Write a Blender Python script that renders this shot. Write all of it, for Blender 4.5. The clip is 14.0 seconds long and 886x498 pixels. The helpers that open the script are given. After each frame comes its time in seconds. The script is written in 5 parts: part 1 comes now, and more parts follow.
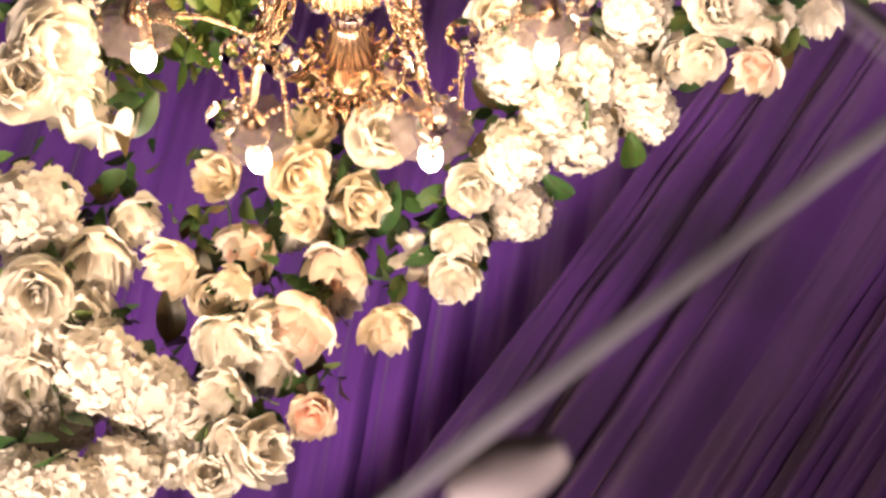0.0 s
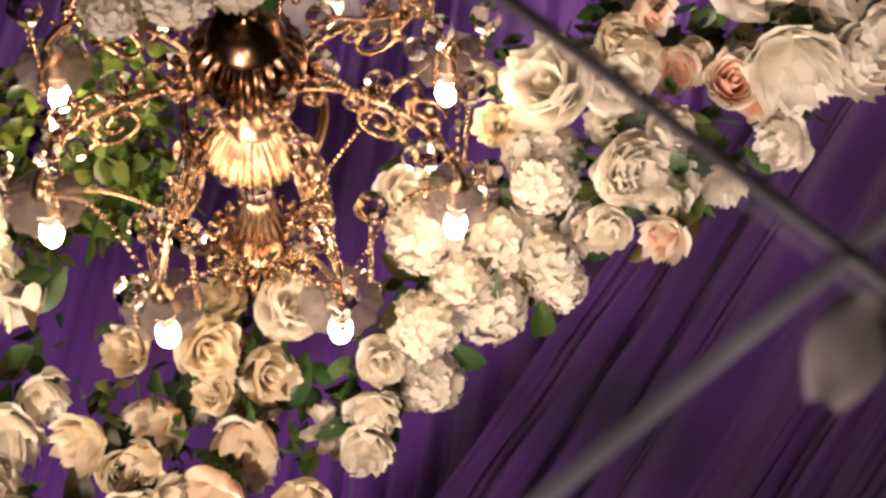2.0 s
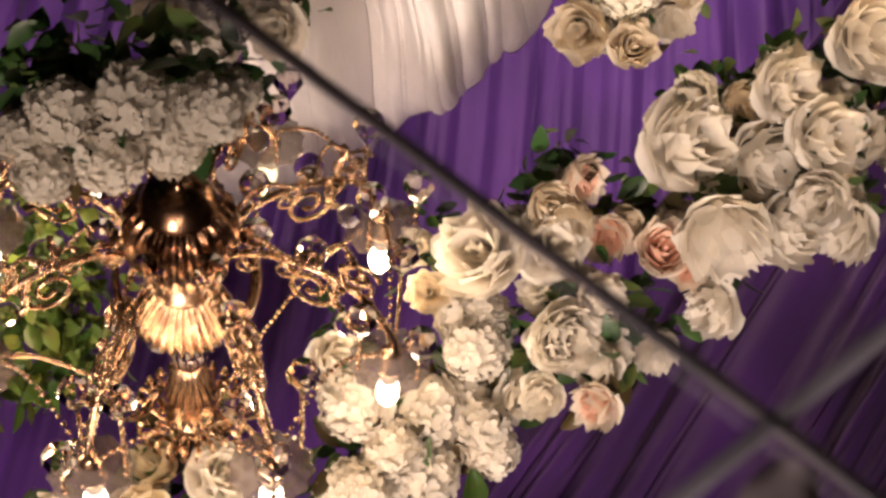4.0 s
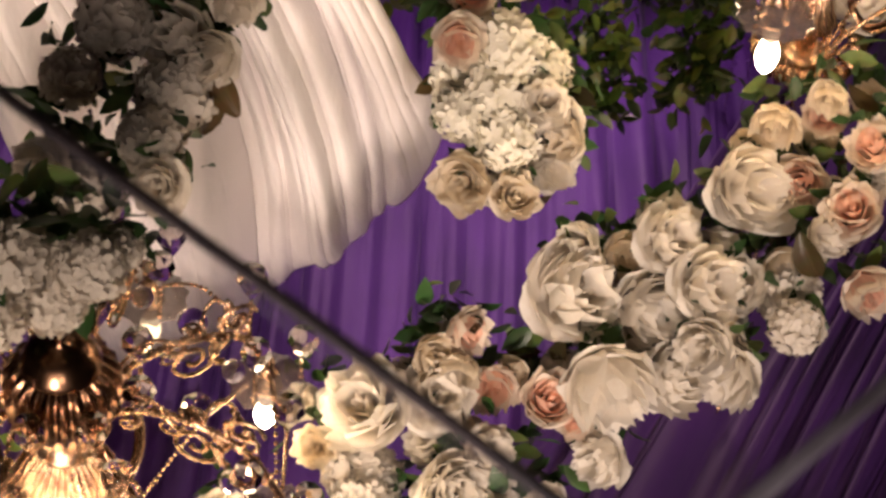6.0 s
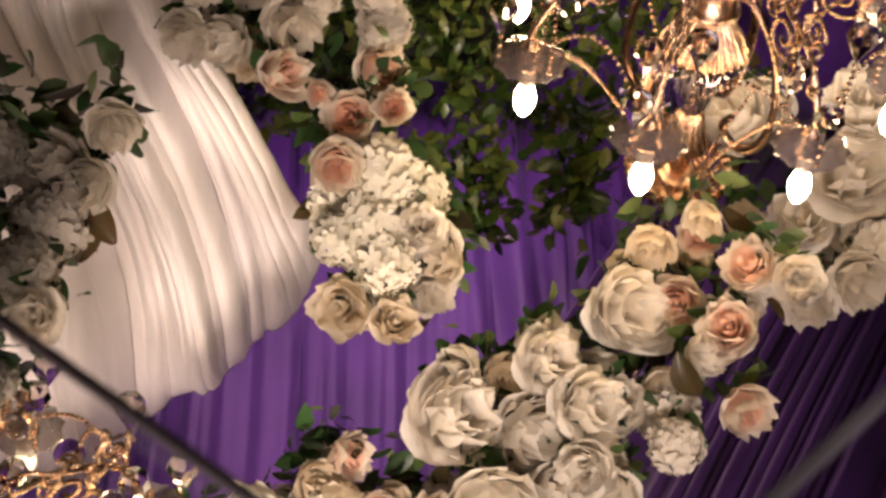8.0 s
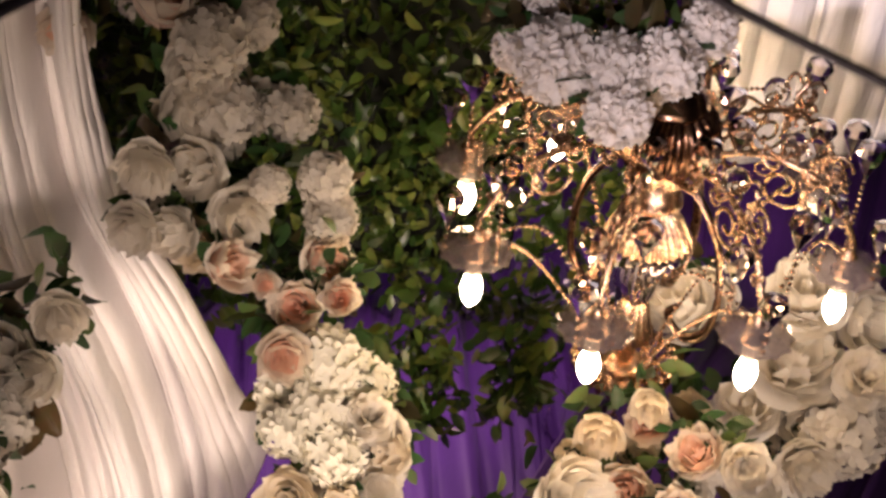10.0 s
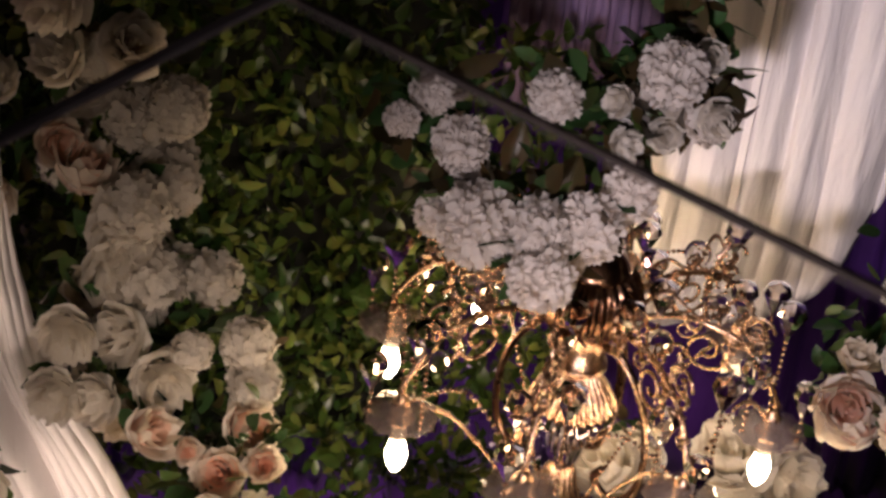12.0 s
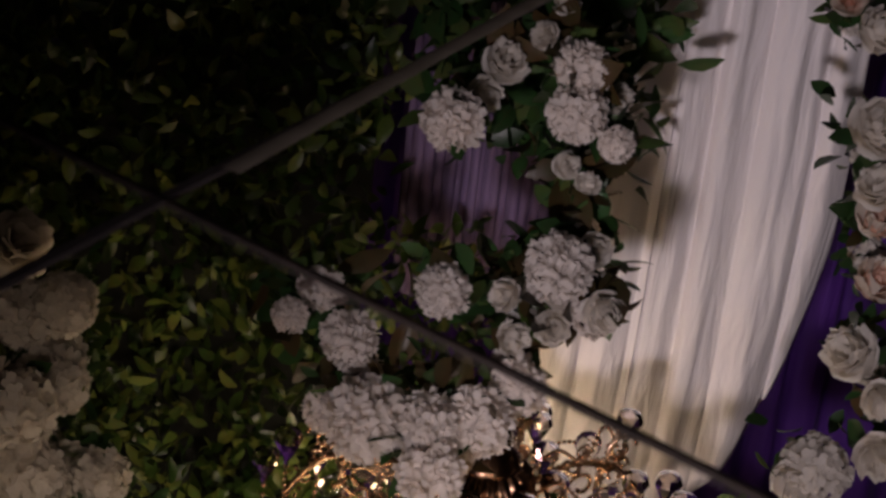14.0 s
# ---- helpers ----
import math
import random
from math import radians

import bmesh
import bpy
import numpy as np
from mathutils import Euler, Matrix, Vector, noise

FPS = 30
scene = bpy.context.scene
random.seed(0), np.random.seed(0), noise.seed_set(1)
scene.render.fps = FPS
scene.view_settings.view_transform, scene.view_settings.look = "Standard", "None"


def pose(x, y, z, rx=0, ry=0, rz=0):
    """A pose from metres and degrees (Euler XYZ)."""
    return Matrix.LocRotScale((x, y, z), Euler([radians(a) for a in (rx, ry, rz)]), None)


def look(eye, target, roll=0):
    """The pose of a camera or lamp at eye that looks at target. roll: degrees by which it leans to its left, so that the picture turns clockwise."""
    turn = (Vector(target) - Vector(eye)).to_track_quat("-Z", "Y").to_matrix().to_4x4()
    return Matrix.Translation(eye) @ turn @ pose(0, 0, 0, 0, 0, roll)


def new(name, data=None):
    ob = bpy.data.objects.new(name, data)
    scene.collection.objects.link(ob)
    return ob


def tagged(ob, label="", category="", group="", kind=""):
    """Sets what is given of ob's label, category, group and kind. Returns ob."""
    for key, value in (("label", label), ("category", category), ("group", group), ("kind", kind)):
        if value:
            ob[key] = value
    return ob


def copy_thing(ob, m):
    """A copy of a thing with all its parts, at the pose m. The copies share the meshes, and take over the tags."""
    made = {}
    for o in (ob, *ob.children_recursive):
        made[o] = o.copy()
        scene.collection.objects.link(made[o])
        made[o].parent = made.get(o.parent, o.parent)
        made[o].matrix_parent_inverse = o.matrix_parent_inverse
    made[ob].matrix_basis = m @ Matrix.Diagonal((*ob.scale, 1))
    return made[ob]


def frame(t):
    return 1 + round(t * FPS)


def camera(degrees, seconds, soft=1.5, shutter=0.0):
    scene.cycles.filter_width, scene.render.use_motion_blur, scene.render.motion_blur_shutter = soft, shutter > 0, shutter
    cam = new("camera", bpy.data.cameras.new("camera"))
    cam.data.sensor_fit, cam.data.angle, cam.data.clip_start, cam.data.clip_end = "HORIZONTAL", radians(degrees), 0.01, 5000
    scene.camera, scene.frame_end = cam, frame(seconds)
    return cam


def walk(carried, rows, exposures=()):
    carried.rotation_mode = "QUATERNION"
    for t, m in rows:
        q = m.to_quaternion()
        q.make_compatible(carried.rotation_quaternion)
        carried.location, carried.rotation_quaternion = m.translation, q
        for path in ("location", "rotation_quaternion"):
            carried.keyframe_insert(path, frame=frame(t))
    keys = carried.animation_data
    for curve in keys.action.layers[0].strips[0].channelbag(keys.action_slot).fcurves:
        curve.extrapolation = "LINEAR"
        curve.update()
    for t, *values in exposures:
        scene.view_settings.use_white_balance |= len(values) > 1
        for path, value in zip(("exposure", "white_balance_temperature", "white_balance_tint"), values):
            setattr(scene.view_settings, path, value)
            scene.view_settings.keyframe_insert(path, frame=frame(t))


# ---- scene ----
cam = camera(26.0, 14.0, soft=3.0)
cam.data.dof.use_dof, cam.data.dof.focus_distance, cam.data.dof.aperture_fstop = True, 2.6, 11.0
# the camera is held upside down, looking up at the canopy; it turns almost on the spot, drifting by a centimetre or so
# seconds, place, turn
ROWS = [
    (0.0, 0.0047, -0.0077, 1.2030, -152.16, -4.50, 171.49),
    (0.5, 0.0095, -0.0049, 1.2042, -151.03, -4.04, 172.34),
    (1.0, 0.0052, -0.0026, 1.2046, -149.76, -3.63, 172.82),
    (1.5, 0.0020, -0.0022, 1.2037, -148.64, -3.13, 173.08),
    (2.0, 0.0018, -0.0018, 1.2025, -147.29, -2.62, 173.40),
    (2.5, 0.0007, -0.0022, 1.2018, -146.06, -2.29, 173.77),
    (3.0, -0.0013, -0.0031, 1.2016, -144.79, -1.87, 173.97),
    (5.5, -0.0010, 0.0007, 1.2010, -138.91, 0.72, 175.99),
    (6.0, -0.0011, 0.0006, 1.1998, -137.85, 1.21, 177.15),
    (6.5, -0.0025, 0.0024, 1.1981, -137.17, 1.71, 178.08),
    (7.0, -0.0044, 0.0053, 1.1967, -136.41, 2.31, 178.95),
    (7.2, -0.0055, 0.0070, 1.1960, -136.07, 2.52, 179.23),
    (9.5, 0.0053, -0.0039, 1.2089, -129.40, 3.91, 181.55),
    (10.0, 0.0052, -0.0036, 1.2056, -128.12, 4.08, 181.79),
    (10.5, 0.0067, -0.0024, 1.2049, -126.90, 4.41, 182.03),
    (11.0, 0.0063, -0.0018, 1.2046, -125.65, 4.45, 182.61),
    (11.5, 0.0077, -0.0014, 1.2061, -124.47, 4.76, 183.17),
    (12.0, 0.0010, 0.0031, 1.2024, -123.20, 5.00, 183.82),
    (12.5, -0.0054, 0.0056, 1.1976, -121.97, 5.15, 184.71),
    (13.0, -0.0137, 0.0062, 1.1900, -120.68, 5.54, 185.40),
    (13.5, -0.0111, 0.0050, 1.1894, -119.12, 5.81, 186.15),
    (14.0, -0.0115, 0.0043, 1.1862, -117.46, 5.96, 186.74),
]
EXPOSURES = [(0.0, 1.12), (1.5, 0.56), (3.0, 0.12), (5.5, 0.06), (7.0, 0.12), (9.5, 0.26), (11.0, 0.04), (12.5, -0.18), (13.0, -0.18), (13.5, -0.18), (14.0, -0.86)]
walk(cam, [(t, pose(*place)) for t, *place in ROWS], EXPOSURES)

# ---- light ----
world = bpy.data.worlds.new("hall_dusk")
scene.world = world
world.use_nodes = True
world.node_tree.nodes["Background"].inputs[0].default_value = (0.45, 0.3, 0.6, 1)
world.node_tree.nodes["Background"].inputs[1].default_value = 0.02


def lamp(kind, name, m, power, colour, size, cone=70):
    data = bpy.data.lights.new(name, kind)
    data.energy, data.color = power, colour
    if kind == "AREA":
        data.size = size
    elif kind == "SPOT":
        data.shadow_soft_size, data.spot_size, data.spot_blend = size, radians(cone), 0.85
    else:
        data.shadow_soft_size = size
    ob = new(name, data)
    ob.matrix_world = m
    return ob


lamp("SPOT", "stage_spot", look((0.8, -2.2, 2.15), (0.58, 1.50, 3.52)), 1060, (1.0, 0.76, 0.61), 0.45, 32)
lamp("SPOT", "stage_spot", look((0.8, -1.4, 1.5), (-0.97, 2.45, 2.44)), 520, (0.97, 0.82, 0.90), 0.14, 21)
# unseen warm fill lamp, added to brighten the middle of the garland
lamp("SPOT", "warm_fill", look((-0.7, -2.2, 1.5), (-0.27, 1.95, 3.32)), 820, (1.0, 0.78, 0.66), 0.38, 21)
# uplighters behind the leaf wall wash the purple cloth above it
for x_, y_ in ((-0.20, 2.3), (0.62, 2.1)):
    lamp("AREA", "uplighter", look((x_, 3.12, 3.30), (x_, y_, 3.98)), 4.4, (1.0, 0.60, 0.70), 0.3)
BULB_WATTS = 1.1
BULB_COLOUR = (1.0, 0.64, 0.36)

# ---- materials ----


def mat(name, rough=0.6, metal=0.0):
    m = bpy.data.materials.new(name)
    m.use_nodes = True
    n, l = m.node_tree.nodes, m.node_tree.links
    b = n["Principled BSDF"]
    b.inputs["Roughness"].default_value, b.inputs["Metallic"].default_value = rough, metal
    return m, n, l, b


def noise_ramp(n, l, scale, stops, detail=4.0, coords="Object", stretch=None, random_shift=False):
    tc = n.new("ShaderNodeTexCoord")
    src = tc.outputs[coords]
    if random_shift:
        info, add = n.new("ShaderNodeObjectInfo"), n.new("ShaderNodeVectorMath")
        add.operation = "ADD"
        mul = n.new("ShaderNodeMath")
        mul.operation, mul.inputs[1].default_value = "MULTIPLY", 37.0
        l.new(info.outputs["Random"], mul.inputs[0])
        l.new(src, add.inputs[0])
        l.new(mul.outputs[0], add.inputs[1])
        src = add.outputs[0]
    if stretch:
        mp = n.new("ShaderNodeMapping")
        mp.inputs["Scale"].default_value = stretch
        l.new(src, mp.inputs["Vector"])
        src = mp.outputs[0]
    t = n.new("ShaderNodeTexNoise")
    t.inputs["Scale"].default_value, t.inputs["Detail"].default_value = scale, detail
    l.new(src, t.inputs["Vector"])
    r = n.new("ShaderNodeValToRGB")
    r.color_ramp.elements[0].position, r.color_ramp.elements[0].color = stops[0][0], (*stops[0][1], 1)
    r.color_ramp.elements[1].position, r.color_ramp.elements[1].color = stops[-1][0], (*stops[-1][1], 1)
    for p, c in stops[1:-1]:
        r.color_ramp.elements.new(p).color = (*c, 1)
    l.new(t.outputs["Fac"], r.inputs[0])
    return r.outputs[0], t.outputs["Fac"]


def bump(n, l, b, fac, strength, distance):
    k = n.new("ShaderNodeBump")
    k.inputs["Strength"].default_value, k.inputs["Distance"].default_value = strength, distance
    l.new(fac, k.inputs["Height"])
    l.new(k.outputs[0], b.inputs["Normal"])


def petal_material(name, low, high, glow=0.55, tip=None):
    """Silk petal: fine veins, soft light through it; tip colours it towards the middle of the bloom."""
    m, n, l, b = mat(name, 0.7)
    c, f = noise_ramp(n, l, 22.0, [(0.3, low), (0.7, high)], random_shift=True)
    if tip:
        at = n.new("ShaderNodeAttribute")
        at.attribute_name = "along"
        mix = n.new("ShaderNodeMix")
        mix.data_type = "RGBA"
        l.new(at.outputs["Fac"], mix.inputs["Factor"])
        mix.inputs["A"].default_value = (*tip, 1)
        l.new(c, mix.inputs["B"])
        c = mix.outputs["Result"]
    hsv, info, rng = n.new("ShaderNodeHueSaturation"), n.new("ShaderNodeObjectInfo"), n.new("ShaderNodeMapRange")
    rng.inputs["To Min"].default_value, rng.inputs["To Max"].default_value = 0.86, 1.04
    l.new(info.outputs["Random"], rng.inputs["Value"])
    l.new(rng.outputs[0], hsv.inputs["Value"])
    l.new(c, hsv.inputs["Color"])
    c = hsv.outputs[0]
    l.new(c, b.inputs["Base Color"])
    wave = n.new("ShaderNodeTexNoise")
    wave.inputs["Scale"].default_value = 160.0
    bump(n, l, b, wave.outputs["Fac"], 0.12, 0.001)
    tr, mx = n.new("ShaderNodeBsdfTranslucent"), n.new("ShaderNodeMixShader")
    l.new(c, tr.inputs["Color"])
    mx.inputs[0].default_value = glow
    l.new(b.outputs[0], mx.inputs[1])
    l.new(tr.outputs[0], mx.inputs[2])
    l.new(mx.outputs[0], n["Material Output"].inputs[0])
    return m


WHITE = petal_material("white_petal", (0.87, 0.82, 0.745), (0.92, 0.89, 0.825))
CREAM = petal_material("cream_petal", (0.83, 0.74, 0.59), (0.88, 0.81, 0.69))
BLUSH = petal_material("blush_petal", (0.86, 0.77, 0.66), (0.89, 0.84, 0.75), tip=(0.87, 0.68, 0.58))
PINK = petal_material("pink_heart", (0.88, 0.57, 0.45), (0.90, 0.70, 0.58))
FLORET = petal_material("floret_petal", (0.72, 0.67, 0.60), (0.80, 0.76, 0.69), 0.5)
CARNATION = petal_material("carnation_petal", (0.86, 0.79, 0.72), (0.91, 0.86, 0.80), 0.5)
MUM = petal_material("mum_petal", (0.78, 0.74, 0.60), (0.86, 0.83, 0.74), 0.3)


def leaf_material(name, low, mid, high, rough=0.42):
    m, n, l, b = mat(name, rough)
    tc = n.new("ShaderNodeTexCoord")
    g = n.new("ShaderNodeNewGeometry")
    r = n.new("ShaderNodeValToRGB")
    r.color_ramp.elements[0].color, r.color_ramp.elements[1].color = (*low, 1), (*high, 1)
    r.color_ramp.elements.new(0.55).color = (*mid, 1)
    info, add, fr = n.new("ShaderNodeObjectInfo"), n.new("ShaderNodeMath"), n.new("ShaderNodeMath")
    add.operation, fr.operation = "ADD", "FRACT"
    l.new(g.outputs["Random Per Island"], add.inputs[0])
    l.new(info.outputs["Random"], add.inputs[1])
    l.new(add.outputs[0], fr.inputs[0])
    l.new(fr.outputs[0], r.inputs[0])
    t = n.new("ShaderNodeTexNoise")
    t.inputs["Scale"].default_value = 60.0
    l.new(tc.outputs["Object"], t.inputs["Vector"])
    mix = n.new("ShaderNodeMix")
    mix.data_type, mix.blend_type = "RGBA", "MULTIPLY"
    mix.inputs["Factor"].default_value = 0.5
    l.new(r.outputs[0], mix.inputs["A"])
    l.new(t.outputs["Color"], mix.inputs["B"])
    l.new(mix.outputs["Result"], b.inputs["Base Color"])
    bump(n, l, b, t.outputs["Fac"], 0.3, 0.002)
    tr, mx = n.new("ShaderNodeBsdfTranslucent"), n.new("ShaderNodeMixShader")
    l.new(mix.outputs["Result"], tr.inputs["Color"])
    mx.inputs[0].default_value = 0.2
    l.new(b.outputs[0], mx.inputs[1])
    l.new(tr.outputs[0], mx.inputs[2])
    l.new(mx.outputs[0], n["Material Output"].inputs[0])
    return m


LEAF = leaf_material("silk_leaf", (0.02, 0.05, 0.014), (0.045, 0.11, 0.03), (0.12, 0.16, 0.045))
HEDGE = leaf_material("hedge_leaf", (0.022, 0.055, 0.010), (0.080, 0.135, 0.025), (0.24, 0.28, 0.06), 0.34)
BROWN = leaf_material("bronze_leaf", (0.04, 0.032, 0.012), (0.07, 0.050, 0.018), (0.11, 0.070, 0.026))


def fabric(name, low, high, rough, sheen, clear=0.0, folds=0.0):
    m, n, l, b = mat(name, rough)
    c, f = noise_ramp(n, l, 3.0, [(0.3, low), (0.7, high)], detail=6.0)
    l.new(c, b.inputs["Base Color"])
    b.inputs["Sheen Weight"].default_value = sheen
    w = n.new("ShaderNodeTexNoise")
    w.inputs["Scale"].default_value = 35.0
    w.inputs["Detail"].default_value = 8.0
    height = w.outputs["Fac"]
    if folds:
        tc, mp, f2, ad = n.new("ShaderNodeTexCoord"), n.new("ShaderNodeMapping"), n.new("ShaderNodeTexNoise"), n.new("ShaderNodeMath")
        mp.inputs["Scale"].default_value = (26.0, 3.0, 4.5)
        mp.inputs["Rotation"].default_value = (0.0, radians(-14), 0.0)
        f2.inputs["Scale"].default_value, f2.inputs["Detail"].default_value, f2.inputs["Distortion"].default_value = 1.0, 3.0, 0.6
        ad.operation = "MULTIPLY_ADD"
        ad.inputs[1].default_value = folds
        l.new(tc.outputs["Object"], mp.inputs["Vector"])
        l.new(mp.outputs[0], f2.inputs["Vector"])
        l.new(f2.outputs["Fac"], ad.inputs[0])
        l.new(height, ad.inputs[2])
        height = ad.outputs[0]
    bump(n, l, b, height, 0.35, 0.004)
    if clear:
        tr, mx = n.new("ShaderNodeBsdfTranslucent"), n.new("ShaderNodeMixShader")
        l.new(c, tr.inputs["Color"])
        mx.inputs[0].default_value = clear
        l.new(b.outputs[0], mx.inputs[1])
        l.new(tr.outputs[0], mx.inputs[2])
        l.new(mx.outputs[0], n["Material Output"].inputs[0])
    return m


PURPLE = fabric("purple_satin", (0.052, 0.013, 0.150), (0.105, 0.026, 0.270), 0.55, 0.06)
# front ceiling satin: base colour taken darker than PURPLE so it reads dimmer
PURPLE_DARK = fabric("darkened_purple_satin", (0.022, 0.008, 0.046), (0.064, 0.017, 0.145), 0.52, 0.04)
CHIFFON = fabric("white_chiffon", (0.82, 0.77, 0.77), (0.89, 0.86, 0.85), 0.8, 0.2, clear=0.08, folds=11.0)

GOLD, _n, _l, _b = mat("gold_metal", 0.26, 1.0)
_c, _f = noise_ramp(_n, _l, 40.0, [(0.3, (0.38, 0.23, 0.14)), (0.7, (0.74, 0.52, 0.36))])
_l.new(_c, _b.inputs["Base Color"])
_g = _n.new("ShaderNodeTexNoise")
_g.inputs["Scale"].default_value = 210.0
bump(_n, _l, _b, _g.outputs["Fac"], 0.20, 0.0008)
BRONZE, _n, _l, _b = mat("dark_bronze", 0.24, 1.0)
_c, _f = noise_ramp(_n, _l, 50.0, [(0.3, (0.10, 0.055, 0.035)), (0.7, (0.26, 0.15, 0.09))])
_l.new(_c, _b.inputs["Base Color"])
bump(_n, _l, _b, _f, 0.2, 0.001)
GLASS, _n, _l, _b = mat("clear_crystal", 0.02)
_b.inputs["Transmission Weight"].default_value, _b.inputs["IOR"].default_value = 1.0, 1.18
_b.inputs["Base Color"].default_value = (0.95, 0.93, 0.95, 1)
SMOKE, _n, _l, _b = mat("smoked_crystal", 0.04)
_b.inputs["Transmission Weight"].default_value, _b.inputs["IOR"].default_value = 1.0, 1.24
_b.inputs["Base Color"].default_value = (0.80, 0.72, 0.70, 1)
PAN, _n, _l, _b = mat("smoked_glass_pan", 0.06)
_c, _f = noise_ramp(_n, _l, 20.0, [(0.3, (0.16, 0.12, 0.11)), (0.7, (0.30, 0.24, 0.22))])
_l.new(_c, _b.inputs["Base Color"])
_b.inputs["Alpha"].default_value = 0.55
SLEEVE, _n, _l, _b = mat("candle_sleeve", 0.4)
_c, _f = noise_ramp(_n, _l, 60.0, [(0.3, (0.34, 0.25, 0.19)), (0.7, (0.46, 0.36, 0.28))])
_l.new(_c, _b.inputs["Base Color"])


def glow_material(name, colour, strength):
    m, n, l, b = mat(name, 0.3)
    b.inputs["Base Color"].default_value = (0.9, 0.85, 0.75, 1)
    b.inputs["Emission Color"].default_value, b.inputs["Emission Strength"].default_value = (*colour, 1), strength
    return m


LIT = glow_material("lit_bulb", (1.0, 0.86, 0.62), 30.0)
UNLIT = glow_material("dim_bulb", (1.0, 0.75, 0.45), 1.2)
DARK, _n, _l, _b = mat("dark_joint", 0.45)
_c, _f = noise_ramp(_n, _l, 30.0, [(0.3, (0.008, 0.006, 0.005)), (0.7, (0.030, 0.021, 0.017))])
_l.new(_c, _b.inputs["Base Color"])
bump(_n, _l, _b, _f, 0.4, 0.002)
# near-black colour stands in for the shade deep between hedge leaves
SHADE, _n, _l, _b = mat("leaf_gap_shade", 0.9)
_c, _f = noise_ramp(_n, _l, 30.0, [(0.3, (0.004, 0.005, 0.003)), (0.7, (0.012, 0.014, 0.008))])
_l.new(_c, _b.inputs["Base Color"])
# paler copy of the strip metal: its lit look is put into the colour
STRIP_LIT, _n, _l, _b = mat("strip_lit_grey", 0.5)
_c, _f = noise_ramp(_n, _l, 14.0, [(0.3, (0.08, 0.068, 0.066)), (0.7, (0.17, 0.15, 0.145))])
_l.new(_c, _b.inputs["Base Color"])
HAZE, _n, _l, _b = mat("ground_glass_edge", 0.6)
_c, _f = noise_ramp(_n, _l, 18.0, [(0.3, (0.45, 0.38, 0.36)), (0.7, (0.62, 0.54, 0.50))])
_l.new(_c, _b.inputs["Base Color"])
_b.inputs["Alpha"].default_value = 0.05
WALL, _n, _l, _b = mat("dark_wall_paint", 0.85)
_c, _f = noise_ramp(_n, _l, 2.0, [(0.3, (0.10, 0.08, 0.10)), (0.7, (0.17, 0.14, 0.17))])
_l.new(_c, _b.inputs["Base Color"])
bump(_n, _l, _b, _f, 0.3, 0.01)

# ---- mesh helpers ----


def mesh_of(name, verts, faces, material, smooth=True, along=None):
    me = bpy.data.meshes.new(name)
    me.from_pydata([tuple(v) for v in verts], [], faces)
    me.materials.append(material)
    if smooth:
        me.polygons.foreach_set("use_smooth", [True] * len(me.polygons))
    if along is not None:
        a = me.attributes.new("along", "FLOAT", "POINT")
        a.data.foreach_set("value", [float(v) for v in along])
    me.update()
    return me


def part(name, me, parent, m=None, label=""):
    ob = new(name, me)
    ob.parent = parent
    if m is not None:
        ob.matrix_basis = m
    return tagged(ob, label) if label else ob


def grid_faces(nu, nv, base=0, wrap=False):
    out = []
    for i in range(nu if wrap else nu - 1):
        for j in range(nv - 1):
            a, b = base + i * nv + j, base + ((i + 1) % nu) * nv + j
            out.append((a, b, b + 1, a + 1))
    return out


def lathe(profile, n=24, ribs=0, depth=0.0):
    """Turned form about z: profile of (radius, height); ribs flute it."""
    verts = []
    for i in range(n):
        a = 2 * math.pi * i / n
        k = 1 + depth * math.cos(ribs * a)
        verts += [(r * k * math.cos(a), r * k * math.sin(a), z) for r, z in profile]
    return verts, grid_faces(n, len(profile), wrap=True)


def tube(points, radius, n=8, beads=0.0, twist=0):
    """A rod along points; beads swells every other ring like a rope or string of beads."""
    pts = [Vector(p) for p in points]
    verts, count = [], len(pts)
    for i, p in enumerate(pts):
        d = (pts[min(i + 1, count - 1)] - pts[max(i - 1, 0)]).normalized()
        side = d.cross(Vector((0, 0, 1)))
        side = side.normalized() if side.length > 0.05 else Vector((1, 0, 0))
        up = side.cross(d)
        r = radius * (1 + beads * (1 if i % 2 else -1))
        r = r(i / (count - 1)) if callable(r) else r
        for k in range(n):
            a = 2 * math.pi * k / n + twist * i
            verts.append(p + (side * math.cos(a) + up * math.sin(a)) * r)
    faces = []
    for i in range(count - 1):
        for k in range(n):
            a, b = i * n + k, i * n + (k + 1) % n
            faces.append((a, b, b + n, a + n))
    faces += [tuple(range(n))[::-1], tuple(range((count - 1) * n, count * n))]
    return verts, faces


def join(pieces):
    verts, faces = [], []
    for v, f in pieces:
        base = len(verts)
        verts += [tuple(p) for p in v]
        faces += [tuple(i + base for i in q) for q in f]
    return verts, faces


def moved(piece, m):
    return [m @ Vector(v) for v in piece[0]], piece[1]


def arc(points, n):
    """Smooth curve through control points (Catmull-Rom)."""
    p = [Vector(q) for q in points]
    p = [p[0] * 2 - p[1]] + p + [p[-1] * 2 - p[-2]]
    out, k = [], len(p) - 3
    for i in range(n):
        s = i / (n - 1) * k
        j = min(int(s), k - 1)
        t = s - j
        a, b, c, d = p[j:j + 4]
        out.append(0.5 * (2 * b + (c - a) * t + (2 * a - 5 * b + 4 * c - d) * t * t + (3 * b - 3 * c + d - a) * t ** 3))
    return out


